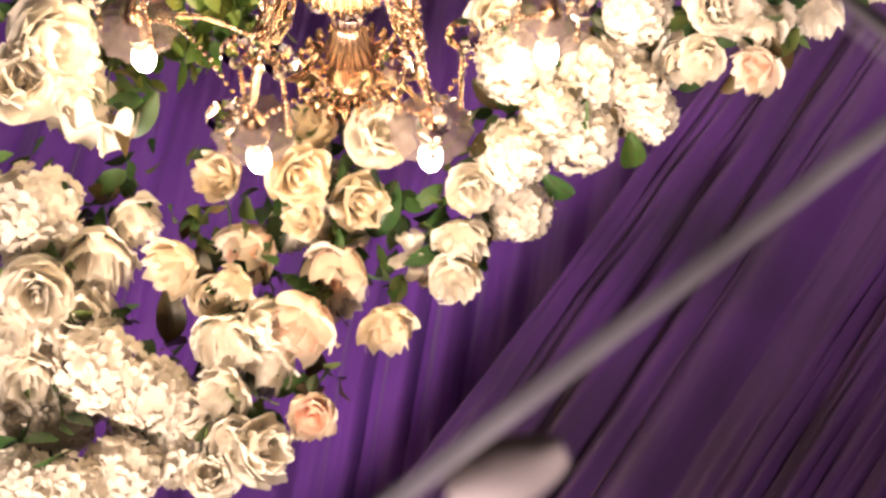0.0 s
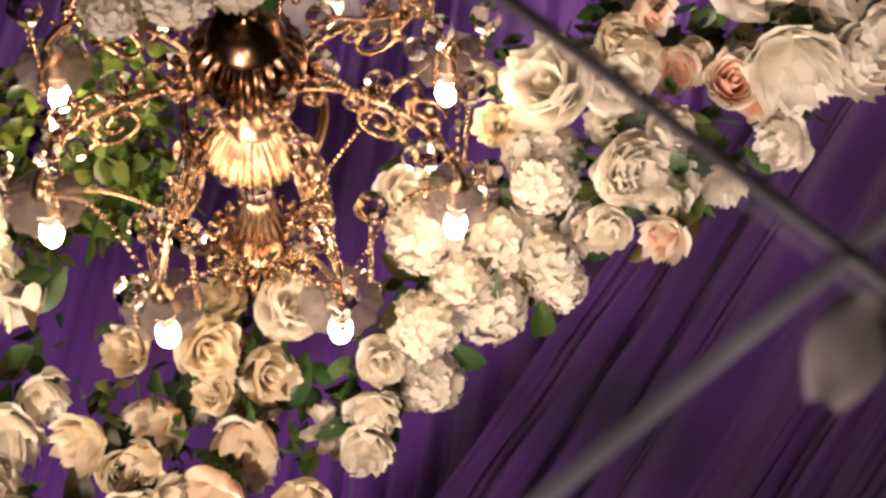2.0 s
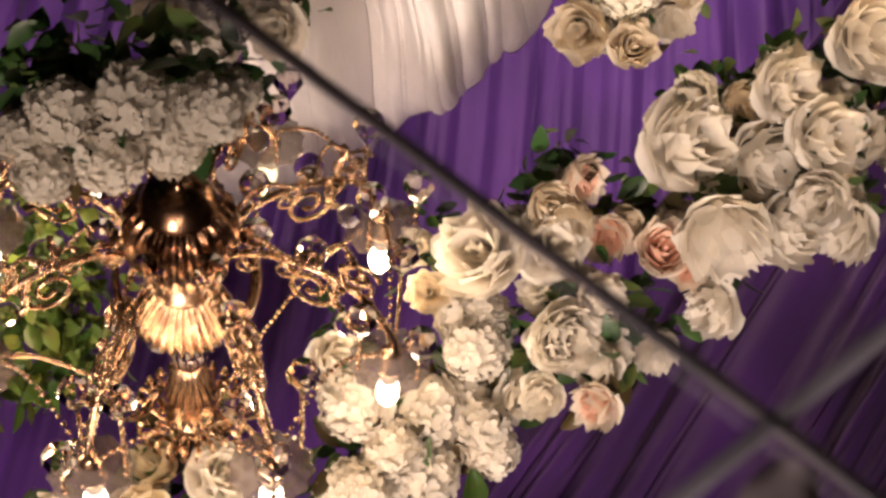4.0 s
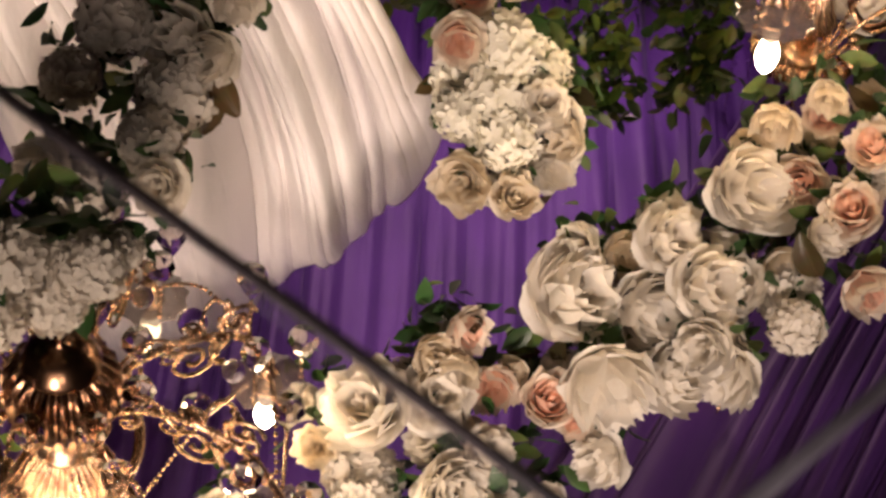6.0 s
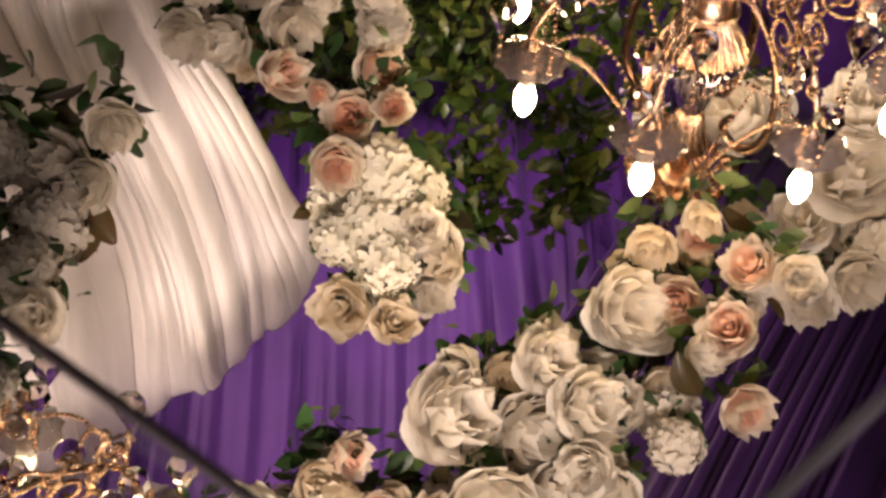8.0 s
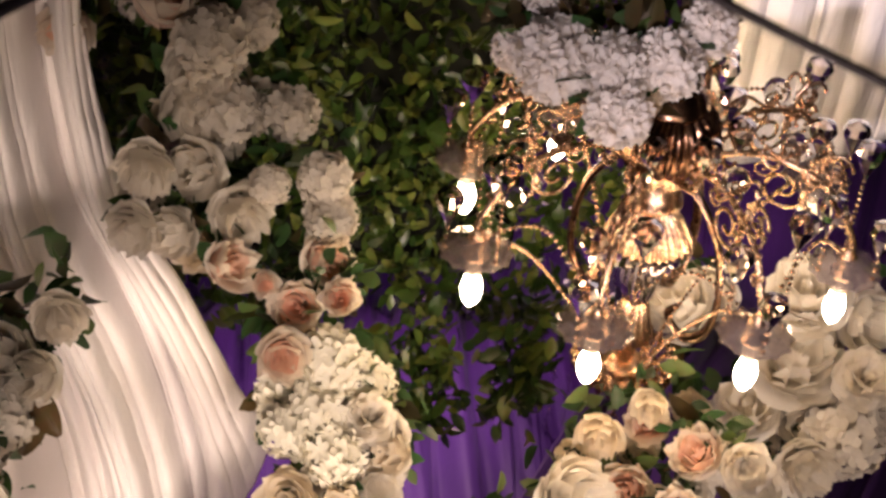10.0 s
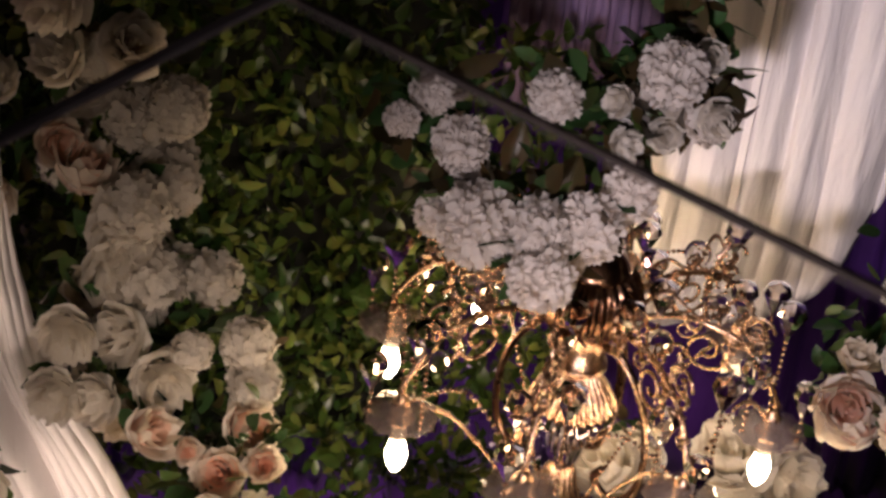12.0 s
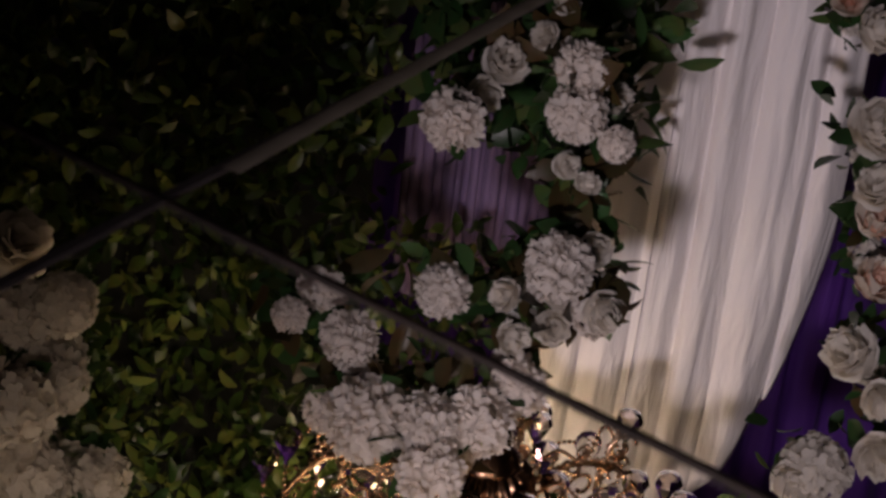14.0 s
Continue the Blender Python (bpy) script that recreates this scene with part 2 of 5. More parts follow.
def sphere(r, n=12, squash=1.0):
    prof = [(max(0.0005, r * math.sin(math.pi * k / 8)), -r * squash * math.cos(math.pi * k / 8)) for k in range(9)]
    return lathe(prof, n)


# ---- the hall ----


def box(name, lo, hi, material):
    x0, y0, z0 = lo
    x1, y1, z1 = hi
    v = [(x, y, z) for x in (x0, x1) for y in (y0, y1) for z in (z0, z1)]
    f = [(0, 1, 3, 2), (4, 6, 7, 5), (0, 4, 5, 1), (2, 3, 7, 6), (0, 2, 6, 4), (1, 5, 7, 3)]
    return new(name, mesh_of(name, v, f, material, smooth=False))


tagged(box("floor", (-3.2, -2.7, -0.2), (3.2, 3.6, 0.0), WALL), "dark hall floor below the canopy", "floor", kind="structure")
tagged(box("wall_west", (-3.2, -2.7, 0.0), (-3.0, 3.6, 4.3), WALL), "dark painted hall side wall", "wall", kind="structure")
tagged(box("wall_east", (3.0, -2.7, 0.0), (3.2, 3.6, 4.3), WALL), "dark painted hall side wall", "wall", kind="structure")
tagged(box("wall_south", (-3.0, -2.7, 0.0), (3.0, -2.5, 4.3), WALL), "dark painted hall end wall", "wall", kind="structure")
tagged(box("wall_north", (-3.0, 3.4, 0.0), (3.0, 3.6, 4.3), WALL), "dark hall wall behind the purple backdrop", "wall", kind="structure")
tagged(box("ceiling", (-3.2, -2.7, 4.3), (3.2, 3.6, 4.5), WALL), "dark hall ceiling above the fabric", "ceiling", kind="structure")


def pleated(name, place, nu, nv, material, thick=0.004):
    """A sheet of cloth: place(u, v) gives its points."""
    verts = [place(i / (nu - 1), j / (nv - 1)) for i in range(nu) for j in range(nv)]
    me = mesh_of(name, verts, grid_faces(nu, nv), material)
    ob = new(name, me)
    sol = ob.modifiers.new("thickness", "SOLIDIFY")
    sol.thickness = thick
    return ob


def fold(s, seed, n):
    """Height of gathered folds at s along the cloth, between -1 and 1, uneven in width and depth."""
    q = s * n + 1.3 * noise.noise((s * n * 0.35, seed, 0.0))
    return math.sin(2 * math.pi * q) * (0.55 + 0.45 * noise.noise((q * 0.7, seed, 3.0))) + 0.35 * math.sin(5.3 * math.pi * q + seed)


def crease(u, seed, n):
    """Broad soft folds with a few sharp creases, for light hanging cloth."""
    q = u * n + 0.9 * noise.noise((u * n * 0.5, seed, 0.0))
    w = q - math.floor(q)
    return (w ** 0.6) * (1 - w) ** 1.4 * 2.6 * (0.7 + 0.6 * noise.noise((math.floor(q) * 3.7, seed, 1.0)))


CEILING_Z = 3.95
# the crease where two ceiling cloths meet runs back and across from this corner
CORNER, ALONG = Vector((0.331, 1.106)), Vector((-0.456, 0.890))
ACROSS = Vector((-ALONG.y, ALONG.x))


def ceiling_front(u, v):
    p = CORNER + ALONG * (u * 5.6 - 3.2) + ACROSS * (v * 3.2)
    return (p.x, p.y, CEILING_Z - 0.02 + 0.030 * fold(v + 0.012 * math.sin(u * 9), 1.0, 38) - 0.05 * crease(v + 0.012 * math.sin(u * 9), 2.0, 46) - 0.10 * math.exp(-v * 26))


def ceiling_back(u, v):
    x = -3.0 + 6.0 * u
    return (x, -0.4 + 3.75 * v, CEILING_Z + 0.05 + 0.02 * fold(u + 0.004 * math.sin(v * 11), 2.0, 60) - 0.05 * crease(u + 0.004 * math.sin(v * 11), 5.0, 70))


def backdrop(u, v):
    x = -3.0 + 6.0 * u
    return (x, 3.3 + 0.035 * fold(u + 0.004 * math.sin(v * 7), 4.0, 50), 0.0 + 3.98 * v)


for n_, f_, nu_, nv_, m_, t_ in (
    ("ceiling_drape", ceiling_front, 24, 1100, PURPLE_DARK, "purple satin ceiling drape in tight diagonal pleats, colour darkened"),
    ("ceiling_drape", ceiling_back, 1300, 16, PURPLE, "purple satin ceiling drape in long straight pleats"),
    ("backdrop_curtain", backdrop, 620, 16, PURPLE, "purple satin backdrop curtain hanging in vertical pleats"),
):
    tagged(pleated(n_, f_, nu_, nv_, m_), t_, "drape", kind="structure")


def between(x, table):
    """Height of a smooth-ish line through (x, value) pairs."""
    for (a, p), (b, q) in zip(table, table[1:]):
        if x <= b:
            return p + (q - p) * max(0.0, (x - a) / (b - a))
    return table[-1][1]


EDGE = ((0.0, 0.40), (1.9, 0.37), (2.64, 0.315), (2.89, 0.268), (3.03, 0.192), (3.17, 0.137), (3.30, 0.100), (3.41, 0.076), (3.50, 0.066))
HEM = ((0.066, 3.50), (0.10, 3.575), (0.14, 3.635), (0.215, 3.715), (0.29, 3.78), (0.36, 3.84), (0.46, 3.93), (0.70, 3.94))


def drape_east(u, v):
    """Gathered white drape: a swagged hem at the top, its free edge pulled aside on the way down."""
    xt = 0.066 + 0.62 * u
    zt = between(xt, HEM)
    z = 0.0 if v > 0.999 else zt + (1.75 - zt) * v
    lead = sum(between(z + 0.05 * k, EDGE) for k in (-1, 0, 1)) / 3
    x = xt + (lead - 0.066) * (1 - 0.55 * u) + 0.012 * math.sin(v * 6.0 + u * 5.0)
    q = u ** 0.8 + 0.06 * v * (1 - u) + 0.05 * noise.noise((z * 1.2, u * 2.6, 7.0))
    ease = min(1.0, 0.45 + v * 4.0)
    gather = max(0.15, noise.noise((q * 3.2, z * 0.7, 2.0)) + 0.45) * (1.25 - u)
    d = (0.17 * crease(q, 7.0, 3.4) + 0.13 * crease(q + 0.06, 19.0, 7.3) * gather + 0.050 * crease(q, 3.0, 16.0) * gather) * ease
    d += 0.012 * noise.noise((u * 9, z * 1.6, 1.0)) + 0.003 * noise.noise((u * 30, z * 9.0, 1.0)) + 0.004 * noise.noise((u * 22 + z * 9.0, z * 14.0, 4.0))
    ahead = min(1.0, max(0.0, (u - 0.35) / 0.4))
    return (x, 2.27 - d - 0.16 * ahead + 0.07 * math.exp(-v * 15) + 0.06 * math.exp(-u * 26), z)


def drape_west(u, v):
    xt, xb = -0.60 - 0.475 * u, -0.63 - 0.33 * u
    zt = 3.02 - 0.48 * max(0.0, (u - 0.25) / 0.75) ** 4.5
    x, z = xt + (xb - xt) * min(1.0, v * 1.4), zt * (1 - v)
    d = 0.045 * crease(u - 0.04 * v, 11.0, 6.0) * (0.6 + 0.6 * min(v * 2.0, 1.0)) + 0.010 * noise.noise((u * 16, z * 2.0, 5.0)) + 0.002 * noise.noise((u * 30, z * 9.0, 2.0))
    return (x, 2.52 - d + 0.06 * math.exp(-v * 14), z)


for shape_, cut_, label_ in (
    (drape_east, 0.50, "white chiffon drape gathered and pulled aside beside the flowers"),
    (drape_west, 0.36, "white chiffon drape hanging in soft straight folds"),
):
    top_ = tagged(new("white_drape"), label_, "drape")
    for a_, b_, back_ in ((0.0, cut_, 0.0), (cut_ - 0.03, 1.0, 0.012)):
        sheet_ = pleated("cloth_panel", lambda u, v: tuple(Vector(shape_(a_ + (b_ - a_) * u, v)) + Vector((0, back_, 0))), 300, 100, CHIFFON)
        sheet_.parent = top_

LILAC = fabric("pale_lilac_sheer", (0.17, 0.11, 0.24), (0.30, 0.21, 0.38), 0.7, 0.1, clear=0.25)
tagged(pleated("lilac_curtain", lambda u, v: (-0.40 - 0.24 * u, 2.70 + 0.016 * fold(u + 0.01 * math.sin(v * 5), 9.0, 6), (2.66 + 0.03 * math.sin(u * 7.0)) * v), 120, 24, LILAC), "narrow pale lilac sheer curtain between leaf wall and white drape", "curtain", kind="structure")

# ---- joint strips of the square mirror floor tiles, set between the camera and the canopy ----
# mirror itself left out; the canopy it reflects is built directly above this level
LEVEL, TILE = 1.80, 0.603


def strip(point, heading, width, material, edged, label):
    """A flush metal strip over the joint of two panels, with the pale ground edge of one panel beside it."""
    d = Vector((math.sin(radians(heading)), math.cos(radians(heading)), 0))
    s = Vector((d.y, -d.x, 0))
    c = Vector((*point, LEVEL))
    top = tagged(new("joint_strip"), label, "joint strip", group="joint strips of the panels", kind="structure")

    def bar(w0, w1, z0, z1, r):
        prof = [(w0, z0 + r), (w0 + r, z0), (w1 - r, z0), (w1, z0 + r), (w1, z1 - r), (w1 - r, z1), (w0 + r, z1), (w0, z1 - r)]
        v = [c + d * e + s * a + Vector((0, 0, z)) for e in (-2.0, 2.0) for a, z in prof]
        f = [(k, (k + 1) % 8, 8 + (k + 1) % 8, 8 + k) for k in range(8)] + [tuple(range(8))[::-1], tuple(range(8, 16))]
        return v, f

    part("metal_strip", mesh_of("metal_strip", *bar(-0.5 * width, 0.5 * width, -0.002, 0.003, 0.0008), material, False), top)
    if edged:
        part("panel_edge", mesh_of("panel_edge", *bar(0.0030, 0.0105, -0.001, 0.001, 0.0003), HAZE, False), top, None, "hazy ground edge of the mirror tile")
    return top


for q_, h_, w_, m_, e_, l_ in (
    ((0.003, 0.451), 50.82, 0.0056, DARK, True, "dark metal joint strip of the mirror floor tiles"),
    ((-0.138, 1.116), 44.54, 0.0056, DARK, True, "dark metal joint strip of the mirror floor tiles"),
    # the crossing pair is coloured as if catching light
    ((-0.077, 0.389), -43.72, 0.0065, STRIP_LIT, False, "metal joint strip of the mirror floor tiles, coloured lit grey"),
    ((-0.009, 1.222), -37.59, 0.010, STRIP_LIT, False, "metal joint strip of the mirror floor tiles, coloured lit grey"),
):
    strip(q_, h_, w_, m_, e_, l_)

# ---- tape over the far part of one joint ----
TAPE, _n, _l, _b = mat("beige_tape", 0.55)
_c, _f = noise_ramp(_n, _l, 25.0, [(0.3, (0.42, 0.36, 0.27)), (0.7, (0.60, 0.53, 0.42))])
_l.new(_c, _b.inputs["Base Color"])
bump(_n, _l, _b, _f, 0.3, 0.001)
_a, _z = Vector((-0.068, 1.281, LEVEL - 0.003)), Vector((-0.470, 1.826, LEVEL - 0.003))
_s = (_z - _a).normalized().cross(Vector((0, 0, 1)))
_v = [_a + (_z - _a) * (k / 24) + _s * (0.0085 * w + 0.0008 * noise.noise((k * 0.6, w, 1.0))) + Vector((0, 0, h)) for k in range(25) for w, h in ((-1, 0.0), (-0.6, -0.0009), (0.6, -0.0009), (1, 0.0))]
tagged(new("joint_tape", mesh_of("joint_tape", _v, grid_faces(25, 4), TAPE)), "beige adhesive tape stuck along a panel joint", "tape")

# ---- beige petal shapes for the pale spots on panels and strips ----


def fallen_petal(x, y, length, spin):
    n, m = 8, 7
    verts = []
    for i in range(n):
        for j in range(m):
            u, v = i / (n - 1) * 2 - 1, j / (m - 1)
            w = 0.62 * length * math.sin(math.pi * min(1.0, v * 0.72 + 0.12))
            verts.append((u * w * 0.5, length * (v - 0.5), 0.0025 + 0.10 * length * u * u + 0.03 * length * noise.noise((u * 2, v * 3, spin))))
    ob = tagged(new("fallen_petal", mesh_of("fallen_petal", verts, grid_faces(n, m), BEIGE)), "beige petal shape for a pale spot on the panels", "petal", group="petals dropped on the panels")
    ob.matrix_basis = pose(x, y, LEVEL + 0.003, 0, 0, spin)
    return ob


BEIGE = petal_material("beige_petal", (0.21, 0.165, 0.14), (0.29, 0.235, 0.20), 0.3)
# first two mark blurred pale blotches; last two stand in for strip highlights
for x_, y_, l_, a_ in ((0.066, 0.221, 0.042, 60), (-0.076, 0.352, 0.050, 20), (-0.116, 1.131, 0.017, 30), (-0.137, 1.109, 0.014, 60)):
    fallen_petal(x_, y_, l_, a_)

# ---- blooms ----


def petal(length, width, cup, curl, ruffle, seed, nu=11, nv=8):
    """One petal: v runs from base to rim; it cups upward and its rim curls out and ruffles."""
    verts, along = [], []
    for i in range(nu):
        for j in range(nv):
            u, v = i / (nu - 1) * 2 - 1, j / (nv - 1)
            w = width * (math.sin(math.pi * min(v * 0.62 + 0.10, 1.0)) ** 0.8)
            x = u * w * 0.5
            y = length * (v - 0.10 * u * u * v) * (1 - 0.24 * min(1.0, cup) * v * v)
            y += 0.06 * ruffle * length * v ** 5 * noise.noise((u * 6.5 + seed, seed * 2.1, 0.5)) * 2
            z = cup * length * (v ** 1.6) + 0.35 * width * u * u * v * (1 - 0.4 * v) - curl * length * max(0.0, v - 0.62) ** 2 * 5
            z += 0.65 * ruffle * length * v * v * noise.noise((u * 2.2 + seed * 7.1, v * 1.5, seed * 3.3))
            x += 0.3 * ruffle * width * v * v * noise.noise((u * 3.0, v * 2.0 + seed, seed * 5.7))
            verts.append((x, y, z))
            along.append(min(1.0, max(0.0, v * 1.25)))
    return verts, grid_faces(nu, nv), along


def heart(turns, radius, height, seed):
    """The rolled middle of a rose: one ribbon of petal wound outwards, its rim broken and uneven."""
    verts, along, nv = [], [], 5
    count = int(turns * 16)
    for i in range(count):
        s = i / (count - 1)
        a = seed + 2 * math.pi * turns * s
        rim = 1 + 0.30 * noise.noise((a * 0.9, seed, 1.0)) + 0.10 * math.sin(a * 2.6)
        for j in range(nv):
            v = j / (nv - 1)
            r = radius * (0.10 + 0.90 * s) * (0.50 + 0.50 * v ** 0.6 + 0.20 * v * v * noise.noise((a * 1.3, seed + 4, 2.0)))
            verts.append((r * math.cos(a), r * math.sin(a), height * rim * (1.0 - 0.35 * s) * v))
            along.append(s)
    return verts, grid_faces(count, nv), along


def unit_petals(name, material, specs):
    out = []
    for k, s in enumerate(specs):
        v, f, a = petal(*s, seed=k + 1.0)
        out.append(mesh_of(name, v, f, material, along=a))
    return out


# (length, width, cup, curl, ruffle) of a bloom one metre across
OPEN = [(0.46, 0.58, 0.62, 0.30, 0.17), (0.45, 0.60, 0.74, 0.24, 0.20), (0.44, 0.56, 0.50, 0.38, 0.18), (0.47, 0.54, 0.66, 0.30, 0.16)]
MIDDLE = [(0.40, 0.48, 0.98, 0.20, 0.18), (0.37, 0.50, 1.14, 0.16, 0.22), (0.34, 0.46, 1.32, 0.16, 0.20)]
INNER = [(0.27, 0.36, 1.70, 0.16, 0.28), (0.24, 0.34, 2.05, 0.14, 0.32), (0.20, 0.30, 2.50, 0.12, 0.32)]
CUPPED = [(0.44, 0.66, 1.00, 0.34, 0.10), (0.42, 0.64, 1.18, 0.26, 0.12), (0.46, 0.60, 0.72, 0.50, 0.12)]
LILY = [(0.52, 0.26, 0.55, 0.90, 0.12), (0.50, 0.24, 0.45, 0.95, 0.14)]

LIBRARY = {
    "white_rose": (unit_petals("outer_petal", WHITE, OPEN), 9, unit_petals("inner_petal", WHITE, MIDDLE), 9),
    "cream_rose": (unit_petals("outer_petal", CREAM, CUPPED), 8, unit_petals("inner_petal", CREAM, MIDDLE), 7),
    "blush_rose": (unit_petals("outer_petal", BLUSH, CUPPED), 7, unit_petals("inner_petal", BLUSH, MIDDLE), 6),
    "white_lily": (unit_petals("outer_petal", WHITE, LILY), 6, unit_petals("inner_petal", WHITE, LILY[:1]), 0),
}
INNER_WHITE = unit_petals("inner_petal", WHITE, INNER)
HEARTS = {
    "white_rose": [mesh_of("heart", *heart(2.2, 0.11, 0.44, s)[:2], WHITE) for s in (0.0, 1.7)],
    "cream_rose": [mesh_of("heart", *heart(3.0, 0.30, 0.50, s)[:2], CREAM) for s in (0.5,)],
    "blush_rose": [mesh_of("heart", *heart(3.6, 0.30, 0.48, s)[:2], PINK) for s in (0.9, 2.2)],
    "white_lily": [mesh_of("heart", *heart(2, 0.06, 0.36, 0.2)[:2], MUM)],
}


def floret_head(seed, count, petals, size, width, flat, up=0.0):
    """A round head of many four-petalled florets, or a shaggy head of narrow petals."""
    rnd = random.Random(seed)
    verts, faces = [], []
    for k in range(count):
        z = 1 - (k + 0.5) / count * 1.45
        a = k * 2.39996 + rnd.uniform(-0.25, 0.25)
        r = math.sqrt(max(0.0, 1 - z * z))
        d = Vector((r * math.cos(a), r * math.sin(a), z * flat)).normalized()
        rot = d.to_track_quat("Z", "Y").to_matrix().to_4x4() @ pose(0, 0, 0, rnd.uniform(-22, 22), rnd.uniform(-22, 22), rnd.uniform(0, 360))
        centre = Vector((d.x, d.y, d.z)) * (0.40 * rnd.uniform(0.90, 1.06))
        for p in range(petals):
            q = pose(0, 0, 0, 0, 0, 360 / petals * p)
            base = len(verts)
            w, L = width * rnd.uniform(0.85, 1.15), size * rnd.uniform(0.85, 1.15)
            lift = rnd.uniform(0.15, 0.55) + up * rnd.uniform(0.3, 1.6)
            shape = [(-0.12 * w, 0, 0), (0.12 * w, 0, 0), (-0.5 * w, 0.5 * L, 0.25 * lift * L), (0, 0.5 * L, 0.10 * lift * L), (0.5 * w, 0.5 * L, 0.25 * lift * L),
                     (-0.38 * w, 0.9 * L, lift * L * 0.7), (0, L, lift * L * 0.55), (0.38 * w, 0.9 * L, lift * L * 0.7)]
            m = Matrix.Translation(centre) @ rot @ q
            verts += [m @ Vector(s) for s in shape]
            faces += [tuple(base + i for i in t) for t in ((0, 1, 3, 2), (1, 4, 3), (2, 3, 6, 5), (3, 4, 7, 6))]
    return verts, faces


def core(radius):
    v, f = lathe([(0.001, -radius), (radius * 0.8, -radius * 0.55), (radius, 0), (radius * 0.8, radius * 0.6), (0.001, radius)], 10)
    return v, f


HEADS = {
    "hydrangea": [mesh_of("flower_head", *floret_head(s, 78, 4, 0.122, 0.112, 0.9), FLORET) for s in (1, 2, 3, 4)],
    "chrysanthemum": [mesh_of("flower_head", *floret_head(s, 28, 6, 0.23, 0.125, 0.8), MUM) for s in (8, 9)],
}
HEADS["carnation"] = [mesh_of("flower_head", *floret_head(s, 74, 4, 0.150, 0.135, 0.95, 0.55), CARNATION) for s in (11, 12, 13)]
CORES = {"carnation": mesh_of("core", *core(0.31), CARNATION), "hydrangea": mesh_of("core", *core(0.33), FLORET), "chrysanthemum": mesh_of("core", *core(0.27), MUM)}

LABELS = {
    "white_rose": ("white silk rose with ruffled open petals in the garland", "rose"),
    "cream_rose": ("cream silk rose half open among green leaves", "rose"),
    "blush_rose": ("cream silk rose with blush pink heart", "rose"),
    "white_lily": ("white silk flower with long narrow petals", "flower"),
    "hydrangea": ("round white silk hydrangea head of small florets", "hydrangea"),
    "carnation": ("white silk carnation pompon among dark olive leaves", "carnation"),
    "chrysanthemum": ("ivory silk chrysanthemum with many pointed petals", "chrysanthemum"),
}
GROUPS = {"g1": "flowers of the canopy garland", "c1": "flowers beside the gathered drape", "c2": "flowers of the column by the hedge", "c3": "flowers of the hanging spray"}
SPOTS = {"g1": [], "c1": [], "c2": [], "c3": []}
made = {}


def build_bloom(kind, variant):
    """One bloom a metre across, facing +z, with each petal a piece of its own."""
    top = new(kind)
    rnd = random.Random(kind + str(variant))
    if kind in HEADS:
        part("flower_head", HEADS[kind][variant % len(HEADS[kind])], top)["kind"] = "stuff"
        part("core", CORES[kind], top)
        return top
    outer, n_out, inner, n_in = LIBRARY[kind]
    for k in range(n_out):
        tilt = rnd.uniform(-8, 14)
        part("petal", outer[(k + variant) % len(outer)], top, pose(0, 0, -0.05, tilt, 0, 360 / n_out * k + rnd.uniform(-10, 10)))
    for k in range(n_in):
        part("petal", inner[(k + variant) % len(inner)], top, pose(0, 0, 0.0, rnd.uniform(-14, 16), 0, 360 / n_in * k + 25 + rnd.uniform(-12, 12)))
    if kind == "white_rose":
        for k in range(8):
            part("petal", INNER_WHITE[(k + variant) % 3], top, pose(0, 0, 0.02, rnd.uniform(-10, 10), 0, 45 * k + rnd.uniform(-14, 14)))
    part("heart", HEARTS[kind][variant % len(HEARTS[kind])], top, None, "pink rolled heart" if kind == "blush_rose" else "")
    return top


def bloom(kind, x, y, z, across, tip, lean, spin, group):
    """A bloom at its place, turned towards the aisle below and then tipped, leant and spun a little."""
    variant = spin % 4
    facing = Vector((-0.25 * x, -0.85, -0.62)).to_track_quat("Z", "Y").to_matrix().to_4x4()
    m = Matrix.Translation((x, y, z)) @ facing @ pose(0, 0, 0, tip, lean, spin) @ Matrix.Scale(across * {"g1": 1.45, "c3": 1.08}.get(group, 1.38), 4)
    SPOTS[group].append((Vector((x, y, z)), across))
    if (kind, variant) not in made:
        made[kind, variant] = build_bloom(kind, variant)
        ob = made[kind, variant]
    else:
        ob = copy_thing(made[kind, variant], Matrix())
    ob.matrix_basis = m
    tagged(ob, LABELS[kind][0], LABELS[kind][1], GROUPS[group])
    return ob


# garland along the canopy edge
bloom('white_rose', 0.899, 1.292, 3.246, 0.114, -33, -9, 79, 'g1')
bloom('white_rose', 0.917, 1.223, 3.264, 0.091, -40, 4, 148, 'g1')
bloom('white_rose', 0.878, 1.277, 3.328, 0.093, 22, -23, 274, 'g1')
bloom('white_lily', 0.818, 1.215, 3.339, 0.084, 23, 27, 134, 'g1')
bloom('hydrangea', 0.888, 1.100, 3.357, 0.099, 13, 10, 133, 'g1')
bloom('white_rose', 0.821, 1.104, 3.444, 0.097, -26, -16, 321, 'g1')
bloom('white_rose', 0.793, 1.151, 3.437, 0.070, 39, 29, 190, 'g1')
bloom('white_rose', 0.870, 1.002, 3.398, 0.091, 9, 14, 259, 'g1')
bloom('white_rose', 0.894, 0.965, 3.422, 0.068, -21, -18, 280, 'g1')
bloom('white_rose', 0.827, 0.996, 3.496, 0.097, -41, -17, 159, 'g1')
bloom('white_rose', 0.892, 0.935, 3.498, 0.089, 1, -7, 306, 'g1')
bloom('hydrangea', 0.786, 0.935, 3.479, 0.095, -1, -8, 132, 'g1')
bloom('hydrangea', 0.889, 0.863, 3.523, 0.066, -14, -14, 320, 'g1')
